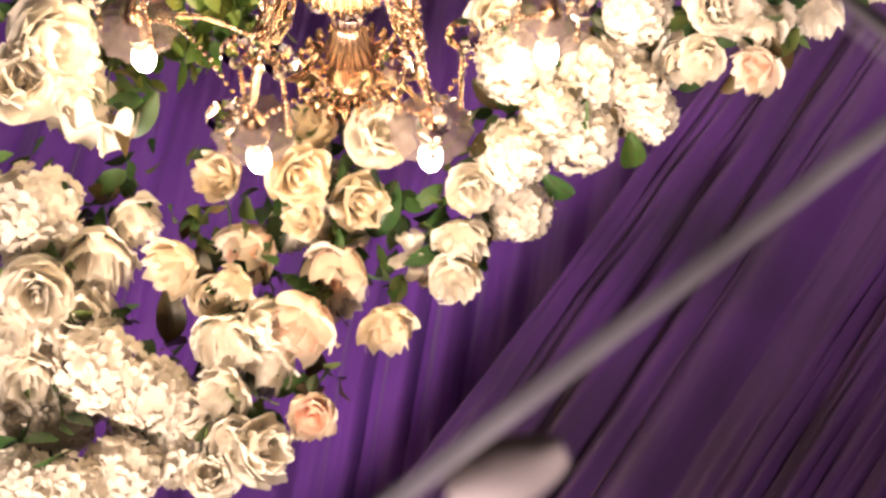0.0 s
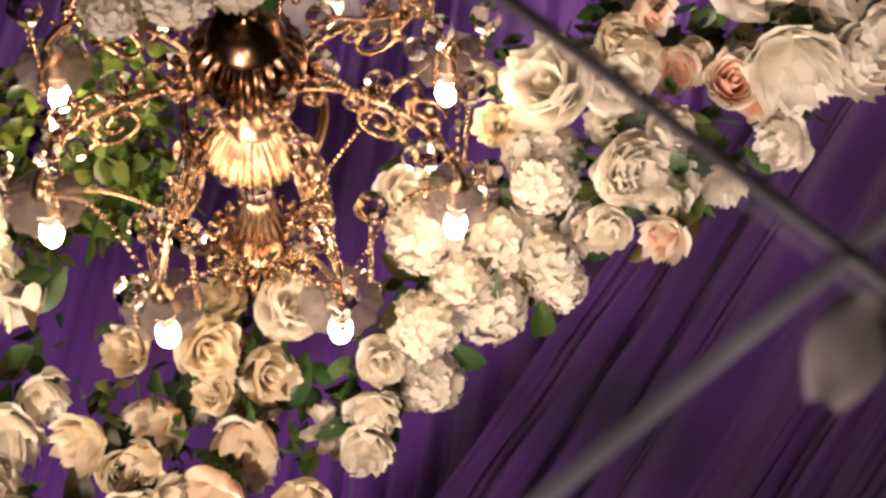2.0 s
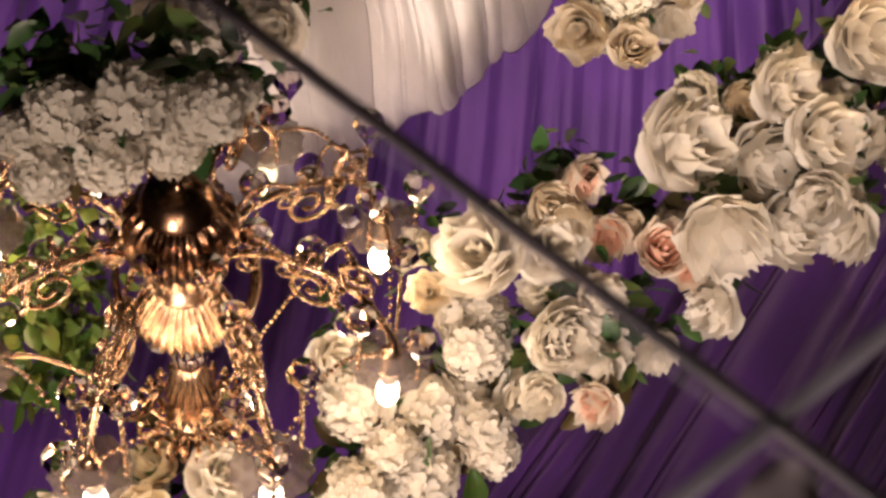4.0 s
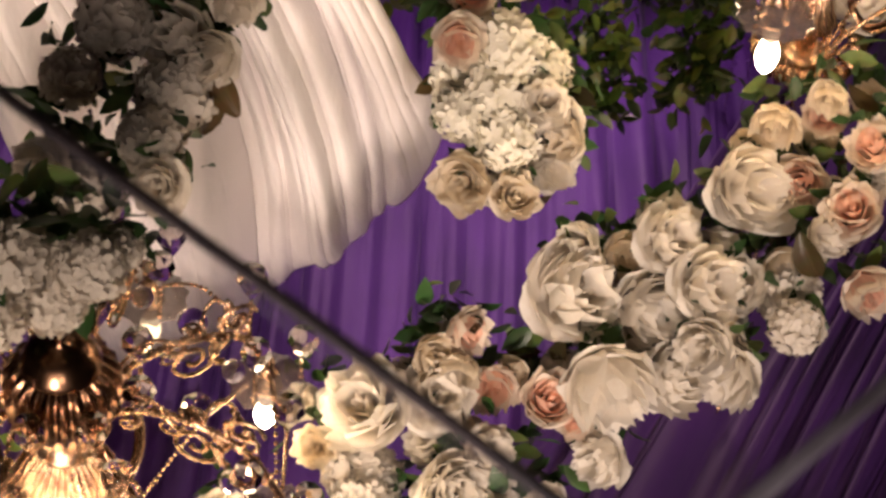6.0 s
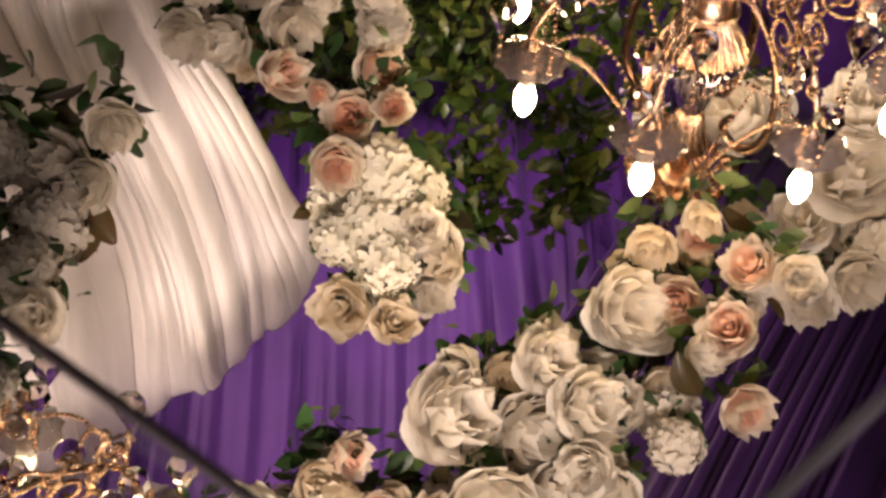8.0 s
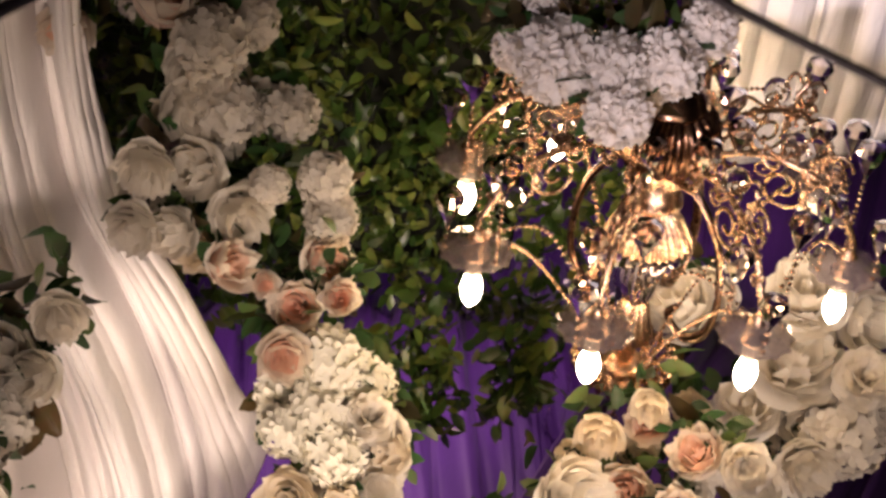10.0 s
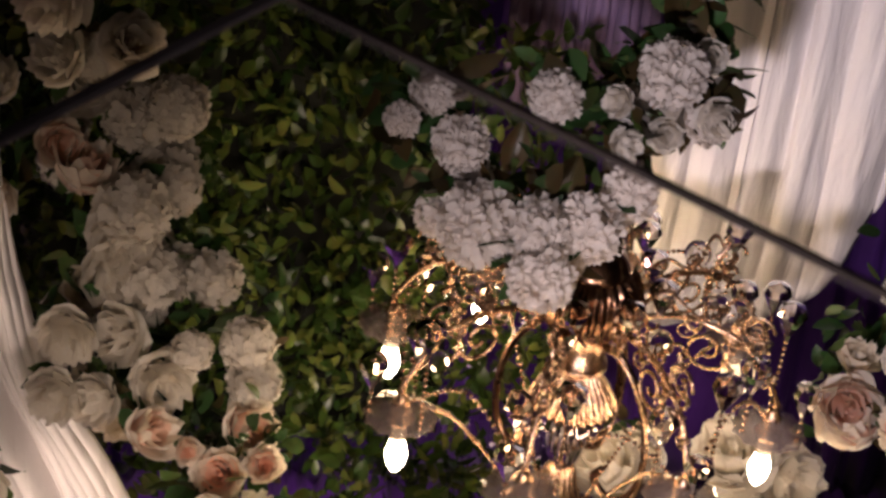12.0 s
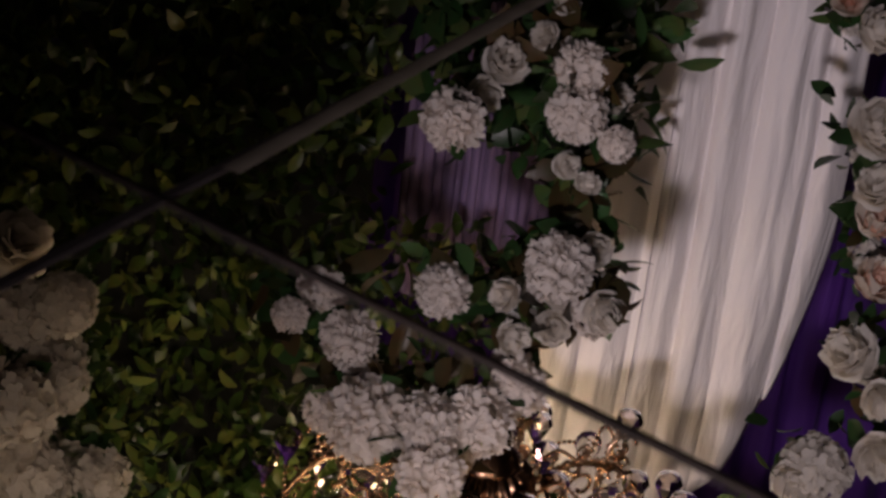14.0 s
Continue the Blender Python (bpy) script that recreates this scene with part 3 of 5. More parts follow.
bloom('hydrangea', 0.846, 0.877, 3.553, 0.070, 1, 4, 358, 'g1')
bloom('hydrangea', 0.724, 0.919, 3.511, 0.088, 15, -9, 211, 'g1')
bloom('hydrangea', 0.721, 0.880, 3.585, 0.093, 4, -2, 94, 'g1')
bloom('hydrangea', 0.745, 0.820, 3.543, 0.080, 7, -5, 285, 'g1')
bloom('hydrangea', 0.804, 0.777, 3.523, 0.084, -5, 10, 117, 'g1')
bloom('hydrangea', 0.862, 0.780, 3.509, 0.069, 2, 11, 62, 'g1')
bloom('white_rose', 0.639, 1.021, 3.493, 0.084, -27, -3, 21, 'g1')
bloom('white_rose', 0.603, 1.026, 3.503, 0.076, -35, 39, 146, 'g1')
bloom('white_rose', 0.563, 1.017, 3.555, 0.085, 39, -40, 147, 'g1')
bloom('white_rose', 0.618, 0.954, 3.526, 0.069, -29, 13, 317, 'g1')
bloom('white_rose', 0.659, 0.923, 3.563, 0.069, -35, 10, 227, 'g1')
bloom('white_rose', 0.618, 0.891, 3.548, 0.061, -21, 8, 81, 'g1')
bloom('white_rose', 0.586, 0.873, 3.566, 0.084, -41, -38, 86, 'g1')
bloom('white_rose', 0.633, 0.830, 3.574, 0.061, 26, 42, 292, 'g1')
bloom('cream_rose', 0.690, 1.083, 3.425, 0.072, 40, -6, 106, 'g1')
bloom('cream_rose', 0.614, 1.071, 3.454, 0.053, -37, 20, 304, 'g1')
bloom('blush_rose', 0.608, 1.149, 3.476, 0.081, -29, -39, 251, 'g1')
bloom('blush_rose', 0.496, 1.146, 3.495, 0.081, -15, -39, 270, 'g1')
bloom('blush_rose', 0.520, 1.060, 3.501, 0.095, 42, 13, 102, 'g1')
bloom('cream_rose', 0.433, 1.076, 3.530, 0.069, -22, -8, 18, 'g1')
bloom('blush_rose', 0.509, 0.936, 3.549, 0.061, -5, 12, 219, 'g1')
bloom('cream_rose', 0.663, 1.217, 3.441, 0.062, -0, -39, 130, 'g1')
bloom('cream_rose', 0.567, 1.216, 3.407, 0.080, 2, 23, 213, 'g1')
bloom('cream_rose', 0.545, 1.295, 3.433, 0.066, -30, -38, 161, 'g1')
bloom('white_rose', 0.467, 1.286, 3.424, 0.081, 41, -8, 334, 'g1')
bloom('cream_rose', 0.495, 1.216, 3.466, 0.073, 24, 21, 253, 'g1')
bloom('cream_rose', 0.541, 1.168, 3.453, 0.053, -6, 36, 293, 'g1')
bloom('white_lily', 0.406, 1.172, 3.532, 0.058, 36, -14, 336, 'g1')
bloom('white_rose', 0.343, 1.198, 3.485, 0.069, 34, -16, 215, 'g1')
bloom('white_rose', 0.344, 1.152, 3.514, 0.065, 13, 16, 137, 'g1')
bloom('white_rose', 0.334, 1.241, 3.449, 0.061, -9, -0, 143, 'g1')
bloom('white_lily', 0.352, 1.142, 3.561, 0.047, 14, -38, 317, 'g1')
bloom('hydrangea', 0.279, 1.275, 3.415, 0.076, 14, 5, 30, 'g1')
bloom('hydrangea', 0.268, 1.248, 3.509, 0.070, 6, -1, 241, 'g1')
bloom('hydrangea', 0.196, 1.338, 3.453, 0.081, 13, -8, 1, 'g1')
bloom('hydrangea', 0.231, 1.335, 3.395, 0.065, -10, 3, 131, 'g1')
bloom('hydrangea', 0.285, 1.377, 3.352, 0.079, 9, 8, 113, 'g1')
bloom('white_rose', 0.332, 1.440, 3.351, 0.073, 32, -25, 343, 'g1')
bloom('hydrangea', 0.194, 1.403, 3.398, 0.081, 10, 2, 241, 'g1')
bloom('hydrangea', 0.152, 1.439, 3.411, 0.062, -2, -13, 356, 'g1')
bloom('hydrangea', 0.120, 1.391, 3.409, 0.062, -0, 11, 311, 'g1')
bloom('hydrangea', 0.106, 1.375, 3.439, 0.062, -14, -13, 267, 'g1')
bloom('white_rose', 0.076, 1.453, 3.405, 0.066, -17, -13, 38, 'g1')
bloom('white_rose', 0.037, 1.412, 3.344, 0.057, 4, -10, 159, 'g1')
bloom('hydrangea', 0.133, 1.468, 3.335, 0.069, 8, 11, 204, 'g1')
bloom('white_rose', 0.028, 1.462, 3.311, 0.072, -32, 10, 187, 'g1')
bloom('white_rose', -0.031, 1.482, 3.344, 0.073, -6, 30, 227, 'g1')
bloom('blush_rose', -0.044, 1.410, 3.344, 0.060, 32, -26, 154, 'g1')
bloom('white_rose', -0.105, 1.521, 3.360, 0.062, -2, -32, 285, 'g1')
# garland along the canopy edge
bloom('white_rose', 0.120, 1.555, 3.249, 0.114, 31, -27, 76, 'g1')
bloom('white_rose', 0.049, 1.578, 3.252, 0.088, 30, -20, 2, 'g1')
bloom('hydrangea', 0.135, 1.512, 3.340, 0.081, -15, -6, 279, 'g1')
bloom('white_rose', 0.027, 1.482, 3.299, 0.087, 24, 8, 269, 'g1')
bloom('white_rose', -0.019, 1.517, 3.271, 0.064, -21, 29, 182, 'g1')
bloom('white_rose', -0.039, 1.467, 3.323, 0.065, -27, 31, 0, 'g1')
bloom('blush_rose', -0.032, 1.629, 3.253, 0.066, 9, -16, 239, 'g1')
bloom('blush_rose', -0.103, 1.607, 3.280, 0.074, 6, 37, 259, 'g1')
bloom('blush_rose', -0.146, 1.593, 3.289, 0.046, 9, -5, 72, 'g1')
bloom('blush_rose', 0.019, 1.658, 3.180, 0.061, 8, 41, 174, 'g1')
bloom('cream_rose', 0.013, 1.616, 3.201, 0.057, -35, -30, 318, 'g1')
bloom('cream_rose', 0.061, 1.620, 3.202, 0.057, 34, -11, 294, 'g1')
bloom('cream_rose', -0.069, 1.646, 3.252, 0.043, 15, 32, 39, 'g1')
bloom('white_rose', -0.110, 1.697, 3.161, 0.119, 37, -27, 334, 'g1')
bloom('white_rose', -0.150, 1.744, 3.114, 0.069, -27, 32, 309, 'g1')
bloom('white_rose', -0.168, 1.610, 3.186, 0.117, 38, 28, 183, 'g1')
bloom('white_rose', -0.213, 1.716, 3.185, 0.097, 38, -29, 299, 'g1')
bloom('white_rose', -0.200, 1.568, 3.326, 0.074, 14, 41, 39, 'g1')
bloom('white_rose', -0.256, 1.629, 3.246, 0.089, 39, -32, 333, 'g1')
bloom('white_rose', -0.245, 1.757, 3.105, 0.084, 32, -23, 338, 'g1')
bloom('white_rose', -0.295, 1.702, 3.127, 0.091, 36, -8, 306, 'g1')
bloom('white_rose', -0.319, 1.638, 3.169, 0.072, -1, -23, 188, 'g1')
bloom('cream_rose', 0.200, 1.515, 3.280, 0.053, -15, 11, 231, 'g1')
bloom('white_rose', 0.225, 1.600, 3.289, 0.047, -8, -8, 160, 'g1')
# garland along the canopy edge
bloom('white_rose', -0.261, 1.821, 3.157, 0.083, -7, -41, 94, 'g1')
bloom('white_rose', -0.331, 1.835, 3.209, 0.073, -3, 5, 186, 'g1')
bloom('white_rose', -0.153, 1.808, 3.194, 0.067, -9, -40, 261, 'g1')
bloom('white_rose', -0.296, 1.755, 3.185, 0.082, 40, 41, 177, 'g1')
bloom('white_rose', -0.368, 1.775, 3.221, 0.076, -16, -34, 132, 'g1')
bloom('white_rose', -0.323, 1.725, 3.257, 0.084, 12, -2, 309, 'g1')
bloom('white_rose', -0.269, 1.692, 3.326, 0.092, -30, -22, 153, 'g1')
bloom('white_rose', -0.370, 1.669, 3.253, 0.083, -38, -9, 297, 'g1')
bloom('hydrangea', -0.439, 1.774, 3.216, 0.072, 1, 14, 134, 'g1')
bloom('hydrangea', -0.440, 1.701, 3.199, 0.061, -8, 8, 105, 'g1')
bloom('white_rose', -0.344, 1.855, 3.080, 0.106, -15, -32, 31, 'g1')
bloom('white_rose', -0.410, 1.885, 3.145, 0.085, 12, 9, 323, 'g1')
bloom('blush_rose', -0.456, 1.892, 3.105, 0.072, 19, 13, 66, 'g1')
bloom('blush_rose', -0.475, 1.960, 3.053, 0.060, 18, 5, 355, 'g1')
bloom('cream_rose', -0.401, 1.915, 3.003, 0.063, 32, -29, 210, 'g1')
bloom('blush_rose', -0.513, 1.816, 3.094, 0.075, 29, -1, 34, 'g1')
bloom('blush_rose', -0.545, 1.886, 3.045, 0.071, -28, 33, 263, 'g1')
bloom('blush_rose', -0.529, 1.762, 3.169, 0.071, 15, 30, 168, 'g1')
bloom('white_rose', -0.462, 1.804, 3.121, 0.063, -37, 40, 142, 'g1')
bloom('cream_rose', -0.422, 1.829, 3.195, 0.065, -40, 39, 78, 'g1')
bloom('cream_rose', -0.471, 1.935, 2.975, 0.047, -32, 9, 7, 'g1')
bloom('white_rose', -0.598, 1.866, 3.030, 0.063, 4, -2, 272, 'g1')
# garland along the canopy edge
bloom('white_rose', -0.573, 2.219, 3.068, 0.100, 27, 42, 349, 'g1')
bloom('white_rose', -0.681, 2.156, 3.208, 0.094, -10, 29, 271, 'g1')
bloom('white_rose', -0.729, 2.173, 3.125, 0.128, -33, 10, 182, 'g1')
bloom('white_rose', -0.752, 2.211, 3.031, 0.118, 12, 33, 307, 'g1')
bloom('white_rose', -0.828, 2.222, 3.048, 0.093, 27, -24, 296, 'g1')
bloom('white_rose', -0.688, 2.083, 3.271, 0.084, 14, -16, 244, 'g1')
bloom('white_rose', -0.745, 2.078, 3.226, 0.084, -14, 28, 120, 'g1')
bloom('hydrangea', -0.820, 2.114, 3.195, 0.111, 11, 5, 357, 'g1')
bloom('white_rose', -0.826, 2.107, 3.083, 0.082, -15, -2, 180, 'g1')
bloom('white_rose', -0.631, 2.297, 3.063, 0.085, -27, -38, 265, 'g1')
bloom('cream_rose', -0.588, 2.147, 3.195, 0.053, 8, -21, 102, 'g1')
# garland along the canopy edge
bloom('blush_rose', -0.795, 1.982, 2.719, 0.089, -14, 9, 70, 'g1')
bloom('blush_rose', -0.822, 1.947, 2.753, 0.073, -32, 40, 260, 'g1')
bloom('cream_rose', -0.817, 2.018, 2.685, 0.047, -36, -23, 140, 'g1')
bloom('white_rose', -0.875, 2.047, 2.573, 0.058, -40, 20, 17, 'g1')
bloom('blush_rose', -0.862, 1.891, 2.697, 0.060, 17, -24, 127, 'g1')
bloom('white_rose', -0.875, 2.017, 2.663, 0.047, 21, 27, 152, 'g1')
# garland along the canopy edge
bloom('blush_rose', -0.922, 2.332, 2.015, 0.043, 11, -8, 88, 'g1')
bloom('white_rose', -0.932, 2.277, 2.033, 0.054, 40, 21, 260, 'g1')
bloom('white_rose', -0.940, 2.216, 2.148, 0.072, 16, 24, 223, 'g1')
bloom('white_rose', -0.960, 2.178, 2.219, 0.057, -24, -2, 223, 'g1')
bloom('blush_rose', -0.973, 2.206, 2.285, 0.056, -19, 21, 208, 'g1')
bloom('blush_rose', -0.966, 2.175, 2.355, 0.058, 36, -8, 317, 'g1')
bloom('white_rose', -0.935, 2.078, 2.407, 0.065, -19, -35, 206, 'g1')
bloom('white_rose', -0.963, 2.049, 2.445, 0.049, -18, 35, 67, 'g1')
bloom('hydrangea', -0.898, 2.042, 2.565, 0.073, -6, 13, 84, 'g1')
bloom('white_rose', -0.970, 2.036, 2.524, 0.058, 17, 36, 129, 'g1')
# flower spray beside the gathered drape
bloom('hydrangea', 0.558, 1.300, 2.712, 0.067, 12, -0, 58, 'c1')
bloom('hydrangea', 0.481, 1.324, 2.714, 0.073, -15, 2, 104, 'c1')
bloom('hydrangea', 0.397, 1.306, 2.696, 0.063, -8, 10, 58, 'c1')
bloom('hydrangea', 0.573, 1.256, 2.758, 0.055, -6, 11, 297, 'c1')
bloom('hydrangea', 0.505, 1.275, 2.750, 0.064, 12, -13, 91, 'c1')
bloom('hydrangea', 0.446, 1.312, 2.766, 0.058, 7, 8, 92, 'c1')
bloom('hydrangea', 0.599, 1.272, 2.720, 0.046, -7, 3, 323, 'c1')
bloom('hydrangea', 0.372, 1.334, 2.698, 0.042, 14, 3, 186, 'c1')
# flower spray beside the gathered drape
bloom('hydrangea', 0.464, 1.799, 2.795, 0.083, -10, 8, 25, 'c1')
bloom('white_rose', 0.373, 1.795, 2.819, 0.076, 38, 15, 29, 'c1')
bloom('white_rose', 0.324, 1.775, 2.813, 0.068, -20, 35, 343, 'c1')
bloom('hydrangea', 0.387, 1.742, 2.858, 0.086, -12, -9, 70, 'c1')
bloom('hydrangea', 0.409, 1.670, 2.868, 0.067, 3, -0, 165, 'c1')
bloom('white_rose', 0.521, 1.622, 2.880, 0.074, 20, 28, 19, 'c1')
bloom('white_rose', 0.384, 1.618, 2.898, 0.070, -12, -17, 186, 'c1')
bloom('hydrangea', 0.487, 1.617, 2.922, 0.075, -9, 4, 176, 'c1')
bloom('white_rose', 0.497, 1.552, 2.955, 0.078, 3, -33, 114, 'c1')
bloom('white_rose', 0.510, 1.486, 2.984, 0.067, -13, 40, 108, 'c1')
bloom('white_rose', 0.309, 1.783, 2.718, 0.066, -32, -17, 353, 'c1')
bloom('hydrangea', 0.511, 1.726, 2.826, 0.064, 13, -0, 21, 'c1')
# flower column between drape and hedge
bloom('blush_rose', 0.016, 2.033, 2.924, 0.067, 25, 25, 83, 'c2')
bloom('blush_rose', -0.037, 1.989, 2.862, 0.050, -10, -3, 182, 'c2')
bloom('blush_rose', 0.040, 1.934, 2.908, 0.068, 17, -4, 214, 'c2')
bloom('chrysanthemum', -0.029, 1.939, 2.931, 0.073, -5, 3, 27, 'c2')
bloom('chrysanthemum', 0.025, 1.952, 3.008, 0.074, -1, 14, 269, 'c2')
bloom('chrysanthemum', -0.032, 1.845, 3.011, 0.065, 10, -8, 170, 'c2')
bloom('chrysanthemum', -0.069, 1.947, 2.972, 0.070, 7, -14, 223, 'c2')
bloom('chrysanthemum', -0.017, 1.896, 2.980, 0.069, 3, 4, 68, 'c2')
bloom('white_rose', -0.082, 1.885, 2.984, 0.061, -18, -5, 160, 'c2')
bloom('white_rose', -0.113, 1.900, 3.013, 0.058, -11, 19, 345, 'c2')
bloom('white_rose', -0.096, 1.873, 3.079, 0.066, 13, 6, 176, 'c2')
bloom('cream_rose', 0.017, 1.816, 3.065, 0.077, -14, 3, 278, 'c2')
bloom('cream_rose', -0.043, 1.791, 3.076, 0.065, 6, 30, 253, 'c2')
bloom('cream_rose', -0.127, 1.873, 3.031, 0.054, -32, 32, 304, 'c2')
bloom('chrysanthemum', 0.030, 1.874, 2.999, 0.057, -10, 2, 71, 'c2')
# flower column between drape and hedge
bloom('white_rose', 0.165, 2.212, 2.620, 0.097, -38, 27, 41, 'c2')
bloom('white_rose', 0.187, 2.185, 2.677, 0.086, -38, 28, 76, 'c2')
bloom('hydrangea', 0.125, 2.169, 2.681, 0.077, -7, -13, 243, 'c2')
bloom('white_rose', 0.092, 2.198, 2.694, 0.067, -18, 12, 144, 'c2')
bloom('hydrangea', 0.041, 2.167, 2.685, 0.066, 8, -13, 71, 'c2')
bloom('white_rose', 0.227, 2.104, 2.720, 0.081, -7, -42, 271, 'c2')
bloom('white_rose', 0.151, 2.124, 2.751, 0.081, 35, -12, 102, 'c2')
bloom('white_rose', 0.109, 2.086, 2.780, 0.081, -35, -6, 16, 'c2')
bloom('white_rose', 0.231, 2.053, 2.788, 0.073, 29, 38, 88, 'c2')
bloom('white_rose', 0.174, 2.041, 2.798, 0.069, 35, 36, 47, 'c2')
bloom('hydrangea', 0.063, 2.073, 2.736, 0.046, -15, -6, 265, 'c2')
bloom('hydrangea', -0.010, 2.118, 2.755, 0.062, -13, 1, 173, 'c2')
bloom('hydrangea', -0.020, 2.098, 2.803, 0.062, 4, 0, 281, 'c2')
bloom('blush_rose', 0.131, 2.006, 2.826, 0.072, -37, -30, 69, 'c2')
bloom('blush_rose', -0.001, 2.076, 2.863, 0.074, 39, 1, 262, 'c2')
bloom('blush_rose', 0.069, 2.017, 2.856, 0.038, -19, 7, 60, 'c2')
bloom('blush_rose', 0.019, 2.011, 2.899, 0.070, 10, 9, 2, 'c2')
bloom('blush_rose', -0.035, 1.997, 2.855, 0.046, 22, 4, 217, 'c2')
# flower column between drape and hedge
bloom('blush_rose', 0.338, 2.231, 2.590, 0.074, 8, 39, 78, 'c2')
bloom('blush_rose', 0.259, 2.252, 2.528, 0.066, 3, -21, 319, 'c2')
bloom('blush_rose', 0.224, 2.220, 2.575, 0.089, 40, 42, 297, 'c2')
bloom('hydrangea', 0.148, 2.281, 2.499, 0.081, 2, 2, 99, 'c2')
bloom('hydrangea', 0.095, 2.268, 2.476, 0.073, 3, 2, 306, 'c2')
bloom('hydrangea', 0.116, 2.280, 2.577, 0.086, -1, -5, 155, 'c2')
bloom('hydrangea', 0.150, 2.187, 2.588, 0.084, 14, 11, 107, 'c2')
bloom('hydrangea', 0.096, 2.233, 2.583, 0.062, 4, -7, 339, 'c2')
bloom('white_rose', 0.331, 2.249, 2.452, 0.069, -34, -22, 168, 'c2')
bloom('white_rose', 0.225, 2.293, 2.484, 0.070, -26, -5, 158, 'c2')
# flower column between drape and hedge
bloom('white_rose', 0.240, 2.202, 2.277, 0.087, -42, 31, 1, 'c2')
bloom('white_rose', 0.235, 2.228, 2.394, 0.075, 15, -27, 125, 'c2')
bloom('white_rose', 0.157, 2.204, 2.357, 0.081, 12, -10, 323, 'c2')
# flower spray under the hanging lamp
bloom('carnation', -0.283, 1.968, 2.453, 0.097, 7, -6, 45, 'c3')
bloom('carnation', -0.356, 1.946, 2.451, 0.083, -14, -9, 208, 'c3')
bloom('carnation', -0.355, 1.891, 2.479, 0.075, 15, -2, 22, 'c3')
bloom('carnation', -0.419, 1.959, 2.448, 0.083, 14, -5, 178, 'c3')
bloom('carnation', -0.238, 2.011, 2.467, 0.056, -11, -5, 49, 'c3')
# flower spray under the hanging lamp
bloom('carnation', -0.261, 2.046, 2.385, 0.067, 2, -0, 293, 'c3')
bloom('carnation', -0.368, 2.026, 2.303, 0.062, -11, -1, 178, 'c3')
bloom('carnation', -0.224, 2.079, 2.333, 0.053, 12, -5, 342, 'c3')
bloom('white_rose', -0.449, 2.014, 2.300, 0.048, 24, 33, 52, 'c3')
bloom('white_rose', -0.524, 2.044, 2.305, 0.063, -13, -10, 260, 'c3')
bloom('white_rose', -0.509, 2.028, 2.347, 0.053, 18, -5, 188, 'c3')
bloom('carnation', -0.472, 1.999, 2.421, 0.067, 2, 4, 219, 'c3')
bloom('white_rose', -0.554, 1.988, 2.295, 0.062, -14, -39, 322, 'c3')
# flower spray under the hanging lamp
bloom('white_rose', -0.460, 2.058, 2.316, 0.049, -6, -12, 143, 'c3')
bloom('carnation', -0.504, 2.012, 2.257, 0.079, -5, -10, 277, 'c3')
bloom('carnation', -0.557, 2.017, 2.322, 0.059, 2, 5, 247, 'c3')
bloom('white_rose', -0.454, 2.026, 2.363, 0.053, 24, 39, 197, 'c3')
bloom('white_rose', -0.554, 2.056, 2.255, 0.052, -13, 1, 16, 'c3')
bloom('white_rose', -0.514, 2.109, 2.168, 0.042, 14, -21, 318, 'c3')
bloom('white_rose', -0.543, 2.088, 2.187, 0.038, 32, 3, 9, 'c3')
bloom('carnation', -0.185, 2.041, 2.352, 0.042, 6, 2, 67, 'c3')
# flower spray under the hanging lamp
bloom('carnation', -0.367, 2.097, 2.106, 0.072, 10, 8, 79, 'c3')
bloom('white_rose', -0.428, 2.136, 2.049, 0.065, -14, -4, 118, 'c3')
bloom('carnation', -0.522, 2.114, 2.042, 0.065, -13, -13, 225, 'c3')
bloom('carnation', -0.515, 2.082, 2.084, 0.068, 7, -8, 242, 'c3')
bloom('white_rose', -0.571, 2.136, 2.085, 0.046, -37, 10, 89, 'c3')
bloom('white_rose', -0.478, 2.130, 2.007, 0.041, 30, 1, 97, 'c3')
bloom('white_rose', -0.496, 2.141, 1.974, 0.041, -41, -1, 178, 'c3')
bloom('carnation', -0.566, 2.070, 2.117, 0.041, -3, -11, 173, 'c3')
# smaller heads that fill the gaps further back
bloom('hydrangea', 0.918, 1.279, 3.344, 0.073, -17, -31, 172, 'g1')
bloom('hydrangea', 0.868, 1.274, 3.382, 0.074, -8, -21, 127, 'g1')
bloom('white_rose', 0.899, 1.076, 3.429, 0.067, 25, 10, 43, 'g1')
bloom('cream_rose', 0.865, 1.077, 3.472, 0.076, -5, 22, 357, 'g1')
bloom('cream_rose', 0.913, 0.972, 3.512, 0.065, -9, 5, 126, 'g1')
bloom('white_rose', 0.879, 0.987, 3.549, 0.069, -34, -7, 288, 'g1')
bloom('hydrangea', 0.911, 0.919, 3.563, 0.056, 20, 30, 82, 'g1')
bloom('cream_rose', 0.888, 0.926, 3.578, 0.064, -26, -22, 96, 'g1')
bloom('hydrangea', 0.835, 0.927, 3.569, 0.065, -30, -14, 41, 'g1')
bloom('hydrangea', 0.896, 0.840, 3.569, 0.054, -35, -16, 100, 'g1')
bloom('hydrangea', 0.739, 0.920, 3.602, 0.065, -17, -7, 270, 'g1')
bloom('hydrangea', 0.752, 0.890, 3.581, 0.060, -10, 22, 251, 'g1')
bloom('white_rose', 0.708, 0.942, 3.591, 0.066, 17, 24, 251, 'g1')
bloom('hydrangea', 0.750, 0.870, 3.618, 0.073, -23, 16, 107, 'g1')
bloom('white_rose', 0.693, 0.875, 3.634, 0.056, -23, -9, 263, 'g1')
